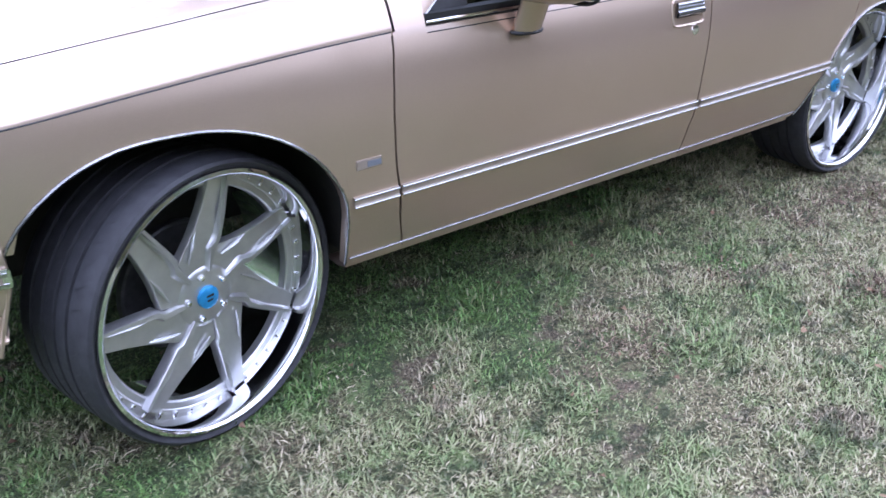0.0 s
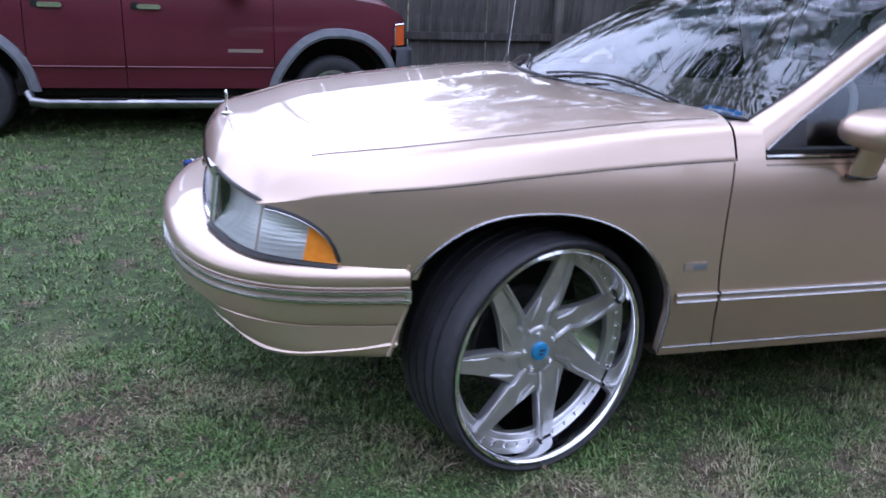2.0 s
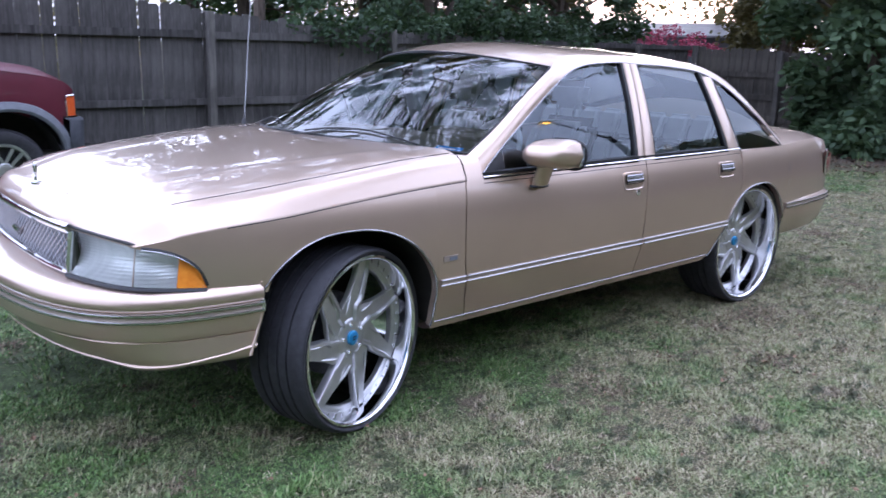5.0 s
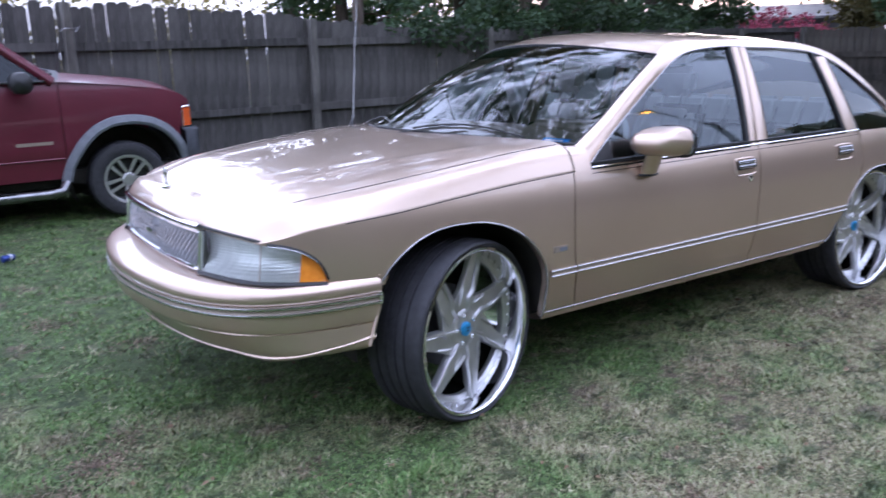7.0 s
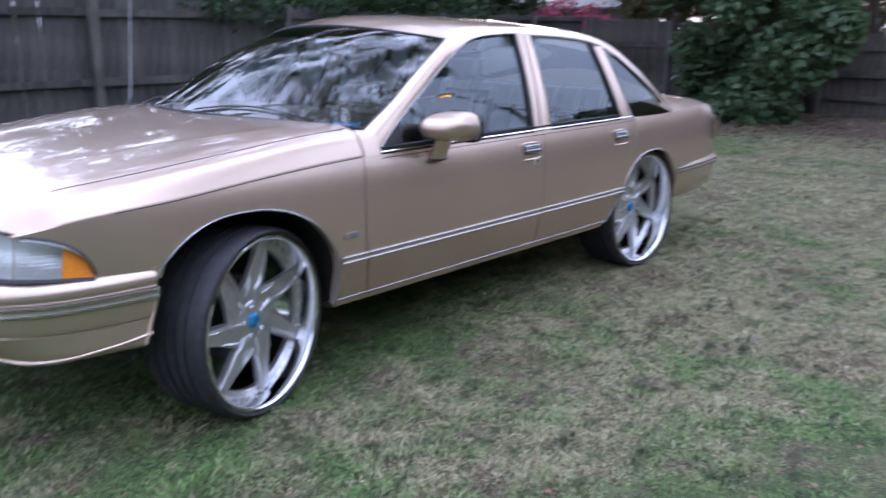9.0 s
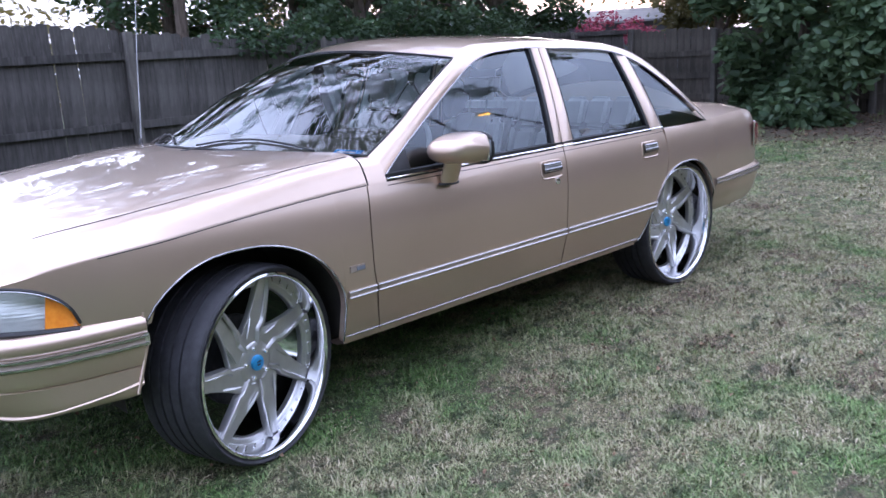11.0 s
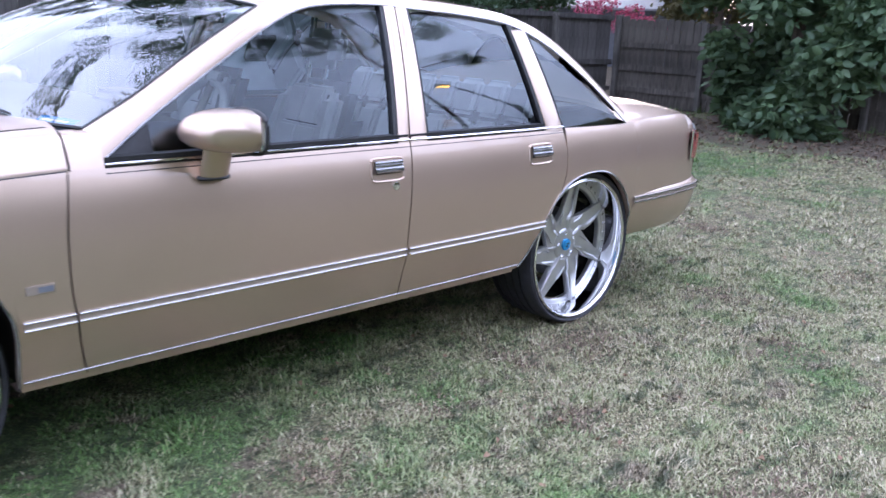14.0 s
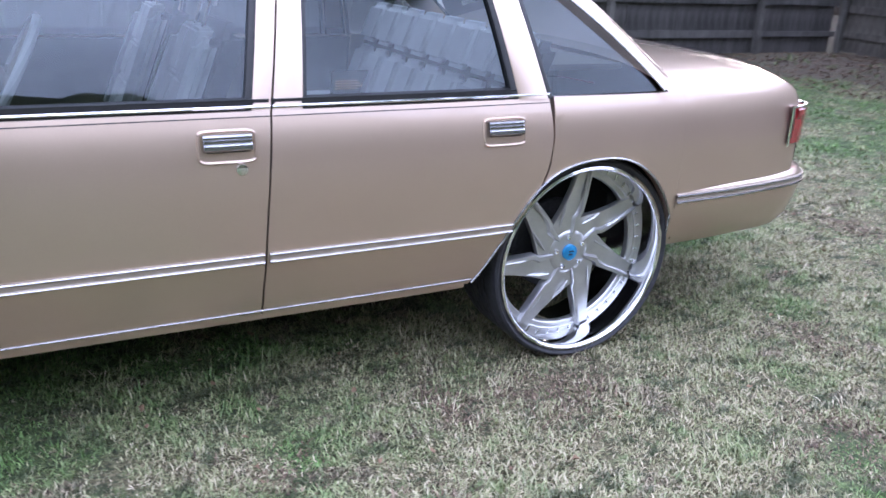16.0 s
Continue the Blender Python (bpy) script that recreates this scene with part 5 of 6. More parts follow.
def scattered(name, n, region, length, width, seed, lean, keep=None):
    """Blades of grass strewn over a rectangle, each a bent pointed strip."""
    r = np.random.default_rng(seed)
    x = r.uniform(region[0], region[2], n)
    y = r.uniform(region[1], region[3], n)
    if keep is not None:
        k = keep(x, y, r)
        x, y = x[k], y[k]
        n = len(x)
    tuft = np.arange(n) // 9 * 9
    x = x[tuft] + r.normal(0, 0.024, n)
    y = y[tuft] + r.normal(0, 0.024, n)
    a = r.uniform(0, 2 * np.pi, n)
    h = (0.7 + 0.6 * np.sin(tuft * 12.9898) ** 2) * length * r.uniform(0.45, 1.25, n)
    w = width * r.uniform(0.6, 1.3, n)
    tall = np.array([0.62 + 1.1 * max(0.0, noise.noise((float(a_), float(b_), 1.7)) + 0.35) for a_, b_ in zip(x[::9] * 5.0, y[::9] * 5.0)])
    h *= np.clip(tall[np.minimum(np.arange(n) // 9, len(tall) - 1)], 0.5, 1.7)
    tilt = np.clip(r.normal(lean, 0.35, n), 0.05, 1.5)
    dx, dy = np.cos(a), np.sin(a)
    px, py = -dy * w / 2, dx * w / 2
    z0 = np.full(n, -0.008)
    m1, m2 = np.sin(tilt * 0.7) * h * 0.55, np.cos(tilt * 0.7) * h * 0.55
    t1, t2 = m1 + np.sin(tilt * 1.15) * h * 0.5, m2 + np.cos(tilt * 1.15) * h * 0.5
    co = np.empty((n, 4, 3), np.float32)
    for i, (ox, oz, s) in enumerate(((0, 0, 0), (m1, m2, -1), (t1, t2, 0), (m1, m2, 1))):
        co[:, i, 0] = x + dx * ox + px * s
        co[:, i, 1] = y + dy * ox + py * s
        co[:, i, 2] = z0 + oz
    return strips(name, co, [(0, 1, 2, 3)])


def strips(name, co, faces):
    n, k = co.shape[0], co.shape[1]
    me = bpy.data.meshes.new(name)
    me.vertices.add(n * k)
    me.vertices.foreach_set("co", co.reshape(-1))
    base = np.arange(n, dtype=np.int32)[:, None] * k
    loops = np.concatenate([base + np.array(f, np.int32)[None] for f in faces], axis=1).reshape(-1)
    sizes = np.tile(np.array([len(f) for f in faces], np.int32), n)
    me.loops.add(len(loops))
    me.loops.foreach_set("vertex_index", loops)
    me.polygons.add(len(sizes))
    me.polygons.foreach_set("loop_start", np.concatenate([[0], np.cumsum(sizes)[:-1]]).astype(np.int32))
    me.update(calc_edges=True)
    me.validate()
    return new(name, me)


# worn spots of dead thatch: x, y, radius
WORN = [(1.04, -0.34, 0.17), (-0.75, 0.0, 0.07), (-1.41, 0.59, 0.17), (-1.22, 0.75, 0.13), (-1.55, 0.36, 0.15), (-1.76, 0.10, 0.26), (-2.05, -0.05, 0.22), (0.19, -0.94, 0.10), (-0.49, -0.60, 0.13), (2.70, -0.14, 0.20), (2.06, -0.62, 0.12), (3.42, -0.79, 0.16), (3.9, -0.19, 0.15), (2.34, -0.09, 0.12), (1.71, -0.25, 0.10), (2.15, -1.45, 0.2), (5.4, 0.78, 0.2), (4.9, -0.5, 0.18), (-1.3, 2.6, 0.12), (-0.9, 1.9, 0.1)]


def in_lawn(x, y, r):
    thin = np.array([noise.noise((float(a) * 3.1, float(b) * 3.1, 8.3)) + 0.5 * noise.noise((float(a) * 9.0, float(b) * 9.0, 2.3)) for a, b in zip(x, y)])
    bare = np.zeros(len(x))
    for wx, wy, wr in WORN:
        bare = np.maximum(bare, np.exp(-((x - wx) ** 2 + (y - wy) ** 2) / (wr * wr)))
    return (r.random(len(x)) > bare * 0.85) & (x < 10.3 + 0.5 * np.sin(y * 1.7)) & (r.random(len(x)) < np.clip(0.98 - 1.6 * np.maximum(0.0, thin - 0.30), 0.45, 1.0))


for name, n, reg, le, wi, seed in (("lawn_grass", 520000, (-3.2, -1.9, 5.2, 1.2), 0.026, 0.0046, 1), ("lawn_grass", 200000, (-6.0, 1.2, 5.2, 7.8), 0.034, 0.0075, 2), ("lawn_grass", 160000, (5.2, -4.5, 11.0, 7.8), 0.036, 0.008, 3)):
    g = scattered(name, n, reg, le, wi, seed, 1.02, in_lawn)
    g.data.materials.append(BLADE)
    tagged(g, "short dry mown grass blades", "grass", kind="stuff")


def in_worn(x, y, r):
    keep = np.zeros(len(x))
    for wx, wy, wr in WORN:
        keep = np.maximum(keep, np.exp(-((x - wx) ** 2 + (y - wy) ** 2) / (wr * wr) * 0.9))
    return r.random(len(x)) < keep * 0.95


dead = scattered("dead_thatch", 520000, (-2.6, -1.8, 5.8, 3.0), 0.026, 0.005, 7, 1.25, in_worn)
dead.data.materials.append(THATCH)
tagged(dead, "flattened brown patches of dead grass in the lawn", "grass", kind="stuff")


STRAW = plain("dry_straw", (0.36, 0.31, 0.20), (0.58, 0.51, 0.36), 9, 0.7)
flecks = scattered("straw_flecks", 8000, (-3.0, -1.9, 6.5, 2.2), 0.040, 0.0045, 17, 1.45, lambda x, y, r: r.random(len(x)) < np.clip(0.35 + 0.22 * x, 0.10, 0.95))
flecks.data.materials.append(STRAW)
tagged(flecks, "pale straw flecks lying on the mown lawn", "grass", kind="stuff")


# ---- fence ----
def board_mesh(h, w, seed, dog=0.03):
    r = random.Random(seed)
    bm = prism([(0, 0), (w, 0), (w, h - dog), (w - dog, h), (dog, h), (0, h - dog)], 0.0, 0.018)
    for v in bm.verts:
        v.co.y += 0.004 * math.sin(v.co.z * 2 + seed) + r.uniform(-0.001, 0.001)
    me = bpy.data.meshes.new("fence_board")
    bm.to_mesh(me)
    bm.free()
    return me


def fence_run(name, origin, angle, length, top, mat, seed, posts, label, loose=0.93, rails=(0.30, 0.90, 1.50)):
    """A board fence seen from its rail side, along +x of its own frame."""
    fence = thing(name, pose(*origin, 0, 0, angle), label, "fence", kind="structure")
    r = random.Random(seed)
    for k, z in enumerate(rails):
        x = 0.0
        while x < length - 0.1:
            l = min(3.0, length - x)
            part("rail", box(x + 0.004, -0.048, z - 0.05 + r.uniform(-0.012, 0.012), x + l - 0.004, -0.012, z + 0.05 + r.uniform(-0.012, 0.012), 0.004), mat, fence)
            x += 3.0
    for x in posts:
        p = box(-0.048, -0.048, -0.05, 0.048, 0.048, top(x) + r.uniform(0.0, 0.06), 0.006, 1)
        part("fence_post", p, POST, fence, "square weathered fence post", m=pose(x, -0.105, 0, r.uniform(-1, 1), r.uniform(-1.2, 1.2), 0))
    tallest = max(top(x) for x in np.linspace(0, length, 40))
    meshes = [board_mesh(tallest + dh, 0.136, seed + i) for i, dh in enumerate((0.0, 0.02, -0.025, 0.035, -0.01))]
    for me in meshes:
        me.materials.append(mat)
    x = 0.0
    while x < length - 0.1:
        ob = new("fence_board", r.choice(meshes))
        ob.parent = fence
        ob.matrix_basis = pose(x, r.uniform(-0.003, 0.004), 0.02 + top(x) - tallest + r.uniform(-0.015, 0.015), 0, r.uniform(-0.35, 0.35), r.uniform(-0.8, 0.8))
        x += 0.136 + (r.uniform(0.001, 0.004) if r.random() < loose else r.uniform(0.008, 0.016))
    return fence


fence_run("fence_north", (-9.0, 7.95, 0), 0, 22.9, table([(0, 2.14), (9.0, 2.12), (10.9, 2.06), (12.0, 1.95), (14.0, 1.80), (17.0, 1.72), (22.9, 1.67)]), FENCE, 11, (0.05, 3.0, 6.0, 9.02, 12.0, 15.0, 18.0, 21.0), "dark weathered wooden board fence with square posts", rails=(0.30, 0.81, 1.66))
fence_run("fence_east", (14.0, 7.9, 0), -90, 22.0, table([(0, 1.66), (1.8, 1.60), (5.6, 1.38), (9.0, 1.34), (22.0, 1.34)]), LIGHTFENCE, 12, (0.1, 2.0, 5.0, 8.0, 11.0, 14.0), "weathered grey-brown wooden board fence with gaps", 0.5, (0.30, 0.72, 1.16))


stake = thing("fence_stake", pose(-0.06, 7.745, 0), "thin pale stake leaning on the fence post", "stake")
part("shaft", tube([(-0.10, 0, -0.05), (-0.02, 0, 1.2), (0.05, 0.02, 2.25)], [0.022, 0.020, 0.018], 8), POST, stake)
wire = thing("tie_wire", pose(0.0, 7.78, 1.86), "loose wire tied round the fence post", "wire")
part("loop", tube([(0.075 * math.cos(a) - 0.02, 0.075 * math.sin(a), 0.012 * math.sin(3 * a)) for a in np.linspace(0, 2 * math.pi, 20, endpoint=False)], 0.006, 5, closed=True), DULL, wire)
part("tail", joined(tube([(-0.07, -0.06, 0.0), (-0.14, -0.07, -0.06), (-0.17, -0.05, -0.3), (-0.19, -0.02, -0.55)], 0.004, 5), tube([(0.05, -0.07, 0.0), (0.12, -0.06, 0.03), (0.06, -0.07, -0.03)], 0.004, 5)), DULL, wire)
part("strand", tube([(0.24, -0.02, 0.36), (0.20, -0.03, 0.1), (0.15, -0.02, -0.25), (0.12, -0.02, -0.6)], 0.0045, 5), DULL, wire)

# ---- trees ----
def crown_leaves(name, centres, n, size, seed, mat, parent, droop=0.0, flat=0.75):
    """Leaves clustered round many centres (x, y, z, radius)."""
    r = np.random.default_rng(seed)
    c = np.array(centres, np.float64)
    weight = c[:, 3] ** 2
    i = r.choice(len(c), n, p=weight / weight.sum())
    v = r.normal(size=(n, 3))
    v /= np.linalg.norm(v, axis=1)[:, None]
    rad = c[i, 3] * r.uniform(0.25, 1.0, n) ** 0.5
    p = c[i, :3] + v * rad[:, None] * np.array([1, 1, flat])
    p[:, 2] -= droop * r.random(n) * rad
    d = r.normal(size=(n, 3)) * np.array([1, 1, 0.5])
    d[:, 2] -= 0.35
    d /= np.linalg.norm(d, axis=1)[:, None]
    s = np.cross(d, r.normal(size=(n, 3)))
    s /= np.linalg.norm(s, axis=1)[:, None]
    up = np.cross(s, d)
    L = size * r.uniform(0.6, 1.35, n)
    co = np.empty((n, 6, 3), np.float32)
    for k, (a, b, u) in enumerate(((0, 0, 0), (0.35, 0.28, 0.06), (0.72, 0.20, 0.02), (1.0, 0.0, -0.08), (0.72, -0.20, 0.02), (0.35, -0.28, 0.06))):
        co[:, k] = p + d * (a * L)[:, None] + s * (b * L)[:, None] + up * (u * L)[:, None]
    ob = strips(name, co, [(0, 1, 2, 3), (0, 3, 4, 5)])
    ob.data.materials.append(mat)
    ob.parent = parent
    return ob


def limb(pts, r0, r1, n=8):
    q = resampled(pts, n)
    return tube([tuple(p) for p in q], [r0 + (r1 - r0) * k / (n - 1) for k in range(n)], 7)


def tree(name, at, height, spread, crown_low, leaves, size, seed, mat, label, trunk_r=0.16, droop=0.3, clumps=70, gaps=1.0, group=""):
    r = random.Random(seed)
    t = thing(name, pose(*at), label, "tree", group)
    parts_, ends = [], []
    top = height * 0.8
    parts_.append(limb([(0, 0, -0.1), (r.uniform(-.15, .15), r.uniform(-.15, .15), crown_low * 0.6 + 0.3), (r.uniform(-.3, .3), r.uniform(-.3, .3), top)], trunk_r, trunk_r * 0.3))
    nb = 9
    for k in range(nb):
        a = 2 * math.pi * k / nb + r.uniform(-0.4, 0.4)
        z0 = crown_low * 0.7 + (top - crown_low * 0.7) * (k + 0.5) / nb * 0.8
        reach = spread * r.uniform(0.7, 1.0) * (1 - 0.35 * k / nb)
        e = (reach * math.cos(a), reach * math.sin(a), z0 + r.uniform(0.15, 0.45) * (height - z0))
        m_ = (e[0] * 0.5, e[1] * 0.5, z0 + (e[2] - z0) * 0.65)
        parts_.append(limb([(0, 0, z0), m_, e], trunk_r * 0.42, 0.02))
        for f in (0.45, 0.7, 1.0):
            b = [m_[i] + (e[i] - m_[i]) * (f * 2 - 1) if f > 0.5 else m_[i] * f * 2 for i in range(2)] + [z0 + (e[2] - z0) * f]
            q = (b[0] + r.uniform(-1, 1) * spread * 0.3, b[1] + r.uniform(-1, 1) * spread * 0.3, b[2] + r.uniform(-0.1, 0.25) * spread)
            parts_.append(limb([b, ((b[0] + q[0]) / 2, (b[1] + q[1]) / 2, (b[2] + q[2]) / 2 + 0.1), q], 0.035, 0.008, 5))
            ends.append(q)
    part("trunk", joined(*parts_), BARK, t)
    centres = []
    for k in range(clumps):
        if k < len(ends):
            q = ends[k]
        else:
            u = r.random() ** 0.6
            a = r.uniform(0, 2 * math.pi)
            zz = r.random()
            rr = spread * (0.35 + 0.65 * math.sin(math.pi * min(1, zz * 0.85 + 0.15))) * u
            q = (rr * math.cos(a), rr * math.sin(a), crown_low + (height - crown_low) * zz)
        centres.append((*q, spread * r.uniform(0.10, 0.24) * gaps))
    crown_leaves("crown", centres, leaves, size, seed, mat, t, droop)
    return t


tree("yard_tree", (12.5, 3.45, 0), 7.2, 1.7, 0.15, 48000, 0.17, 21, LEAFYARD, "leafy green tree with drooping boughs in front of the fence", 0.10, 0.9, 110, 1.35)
def woods(name, arc, dist, height, n, seed, clumps=170, low=0.15):
    """A belt of far trees round the yard, leaves and all, as one mass."""
    r = random.Random(seed)
    t = thing(name, pose(0, 0, 0), "distant belt of dark green trees", "trees", kind="stuff")
    cs = []
    for k in range(clumps):
        a = radians(r.uniform(*arc))
        d = dist * r.uniform(0.9, 1.25)
        h = height * r.uniform(0.55, 1.1)
        cs.append((d * math.cos(a), d * math.sin(a), h * r.uniform(low, 0.85), dist * r.uniform(0.04, 0.075)))
    crown_leaves("foliage", cs, n, dist * 0.009, seed, LEAFDRY, t, 0.2)["kind"] = "stuff"


woods("far_woods_north", (0, 30), 34, 13, 16000, 71, 70)
woods("far_woods_north", (43, 58), 34, 17, 13000, 74, 55)
woods("far_woods_north", (58, 125), 34, 4.5, 16000, 73, 90)
woods("far_woods_north", (26, 46), 36, 22, 19000, 75, 85, 0.36)
woods("far_woods_south", (-150, -10), 36, 12.0, 40000, 72, 260)
# Out of view: raised to stand in for the flat dark skyline the windows mirror
ridge_line = table([(-152, 18.0), (-105, 23.0), (-85, 24.0), (-72, 21.5), (-60, 16.5), (-48, 14.0), (-35, 12.5), (-8, 11.0)])
mass = []
for a in np.linspace(-152, -8, 90):
    top = ridge_line(a) + 1.0 * noise.noise((a * 0.10, 0.3, 0.7)) + 0.7 * noise.noise((a * 0.45, 1.3, 0.7))
    d_ = 42.0 + 2.5 * noise.noise((a * 0.3, 4.1, 0.2))
    mass.append([((d_ + 3.0 * k * k + 1.6 * noise.noise((a * 0.5, k * 6.0, 2.0))) * math.cos(radians(a)), (d_ + 3.0 * k * k + 1.6 * noise.noise((a * 0.5, k * 6.0, 2.0))) * math.sin(radians(a)), -0.2 + top * k) for k in np.linspace(0, 1, 12)])
tagged(part("far_tree_line", sheet(mass), MASS), "unseen dark tree line, raised to the skyline mirrored in the windows", "trees", kind="structure")
far = [(6.0, 12.6, 7.4, 3.6, 2.0), (10.5, 14.0, 9.5, 3.6, 2.0), (8.6, 10.4, 6.6, 2.6, 1.6), (15.0, 15.0, 12.0, 4.2, 2.0), (13.0, 11.0, 6.0, 2.6, 1.5), (18.0, 3.4, 8.0, 3.0, 1.4), (18.5, -0.5, 7.0, 3.0, 1.4), (22.5, 8.0, 11.0, 3.6, 2.0), (20.5, 6.0, 10.0, 3.8, 2.2), (21.0, 1.0, 8.0, 3.4, 2.4), (16.5, 14.0, 7.0, 2.6, 1.6), (21.0, 9.6, 8.0, 2.0, 1.5)]
for i, (x, y, h, s, lo) in enumerate(far):
    tree("background_tree", (x, y, 0), h, s, lo, 15000, 0.13, 40 + i, LEAFDRY if i % 2 or i > 4 else LEAF, "tree with thin olive foliage beyond the fence", 0.15, 0.3, 60, 0.95, "trees beyond the fence")
over = tree("tall_tree", (4.4, 9.2, 0), 18.0, 6.4, 11.0, 46000, 0.105, 62, LEAF, "tall tree beyond the fence leaning over the yard", 0.10, 0.3, 160, 0.60)
for ob in over.children:
    for v in ob.data.vertices:
        v.co.y -= 0.30 * max(0.0, v.co.z - 4.0)
tree("tall_tree", (11.0, 11.5, 0), 16.0, 5.2, 5.5, 12000, 0.13, 63, LEAFDRY, "tall spreading tree beyond the fence", 0.16, 0.3, 70, 0.5)

tree("tall_tree", (5.2, 13.5, 0), 13.5, 3.2, 3.2, 26000, 0.13, 69, LEAF, "tall leafy tree beyond the fence", 0.15, 0.3, 80, 0.95)
tree("tall_tree", (9.0, 12.8, 0), 15.0, 3.3, 3.0, 26000, 0.13, 66, LEAFDRY, "tall olive tree beyond the fence", 0.15, 0.3, 90, 1.0)
tree("tall_tree", (13.0, 16.0, 0), 15.0, 4.2, 3.4, 26000, 0.14, 67, LEAFDRY, "tall olive tree beyond the fence", 0.15, 0.3, 90, 1.0)
tree("tall_tree", (18.0, 16.5, 0), 15.0, 5.0, 6.0, 24000, 0.15, 68, LEAF, "tall tree with a high crown beyond the fence", 0.15, 0.3, 90, 1.0)
tree("shade_tree", (16.0, -12.6, 0), 25.0, 7.0, 17.5, 12000, 0.20, 64, LEAF, "tall leafy shade tree across the yard", 0.10, 0.3, 110, 0.55)

# vines over the fence top
vine = thing("fence_vine", pose(0, 7.9, 0), "dense vine spilling over the fence top", "vine")
rv = random.Random(9)
crown_leaves("foliage", [(x, rv.uniform(-0.12, 0.5), 1.80 + 0.35 * abs(noise.noise((x * 0.7, 0, 5))) + rv.uniform(-0.15, 0.35), rv.uniform(0.16, 0.34)) for x in np.linspace(4.3, 10.5, 70)], 9000, 0.085, 91, LEAF, vine, 0.7)
part("stem", joined(*[limb([(x, 0.25, -0.05), (x + 0.1, 0.22, 1.0), (x + 0.4, 0.15, 1.9)], 0.02, 0.008, 6) for x in (5.0, 7.1, 9.4)]), BARK, vine)

# beyond the east corner: a low pale roof, a pink shrub, a pole
SHEETROOF = plain("weathered_sheet_roof", (0.26, 0.26, 0.27), (0.36, 0.36, 0.37), 3, 0.5)
shed = thing("outbuilding", pose(29.0, 21.0, 0, 0, 0, 35), "low outbuilding with a pale roof beyond the fence", "building")
part("wall", box(-2.0, -5.5, -0.1, 2.0, 5.5, 2.3), CLADDING, shed)
part("roof", joined(sheet([[(x, y, 2.3 + 0.55 * (1 - abs(x) / 2.4)) for y in (-5.8, 0, 5.8)] for x in (-2.4, 0.0, 2.4)], (0, 0, -0.08))), SHEETROOF, shed, "pale sheet roof")
lean = thing("outbuilding", pose(24.0, 4.2, 0), "low open shelter with a pale flat roof beyond the fence", "building")
part("roof", box(-1.5, -2.6, 1.62, 1.5, 2.2, 1.84, 0.02), SHEETROOF, lean, "pale flat roof")
for y in (-2.4, 2.0):
    part("wall", box(-1.3, y - 0.06, -0.05, 1.3, y + 0.06, 1.62), CLADDING, lean)
shrub = thing("flowering_shrub", pose(23.5, 15.5, 0), "pink flowering shrub beyond the fence", "shrub")
crown_leaves("blossom", [(rv.uniform(-1.5, 1.5), rv.uniform(-1.5, 1.5), rv.uniform(1.5, 2.35), 0.38) for k in range(14)], 2600, 0.10, 92, PINK, shrub, 0.2)
part("stem", joined(*[limb([(0.1 * k, 0, -0.05), (0.25 * k, 0.1, 1.0), (0.5 * k, 0.2, 2.2)], 0.04, 0.015, 6) for k in (-2, -1, 0, 1, 2)]), BARK, shrub)
for x, y, h in ((9.8, 12.0, 6.0), (-1.2, 14.0, 6.5)):
    pole = thing("utility_pole", pose(x, y, 0), "slim pale utility pole beyond the fence", "pole", "utility poles")
    part("shaft", tube([(0, 0, -0.1), (0, 0, h * 0.5), (0, 0, h)], [0.06, 0.055, 0.045], 8), GREYTRIM, pole)
    part("cap", tube([(0, 0, h), (0, 0, h + 0.05)], [0.06, 0.03], 8), BLACK, pole)

# leaf litter and weeds on the bare earth under the yard tree
rl = np.random.default_rng(31)
nl = 5500
lx, ly = rl.uniform(9.6, 13.9, nl), rl.uniform(-3.0, 7.8, nl)
la, ls = rl.uniform(0, 6.28, nl), rl.uniform(0.02, 0.065, nl)
co = np.empty((nl, 6, 3), np.float32)
for k, (a, b, u) in enumerate(((0, 0, 0), (0.35, 0.32, 0.2), (0.75, 0.2, 0.1), (1.0, 0.0, 0.0), (0.75, -0.2, 0.15), (0.35, -0.32, 0.25))):
    co[:, k, 0] = lx + ls * (a * np.cos(la) - b * np.sin(la))
    co[:, k, 1] = ly + ls * (a * np.sin(la) + b * np.cos(la))
    co[:, k, 2] = 0.010 + ls * u + rl.uniform(-0.006, 0.012, nl)
litter = strips("leaf_litter", co, [(0, 1, 2, 3), (0, 3, 4, 5)])
litter.data.materials.append(plain("litter_leaf", (0.05, 0.032, 0.02), (0.20, 0.13, 0.08), 6, 0.85))
tagged(litter, "brown leaf litter on bare earth by the fence", "leaves", kind="stuff")
weeds = scattered("weeds", 9000, (9.4, -3.0, 13.8, 7.7), 0.09, 0.010, 8, 0.7, lambda x, y, r: r.random(len(x)) < np.array([max(0.05, noise.noise((float(a) * 1.1, float(b) * 1.1, 3.3)) * 1.6) for a, b in zip(x, y)]))
weeds.data.materials.append(BLADE)
tagged(weeds, "sparse weeds under the yard tree", "weeds", kind="stuff")

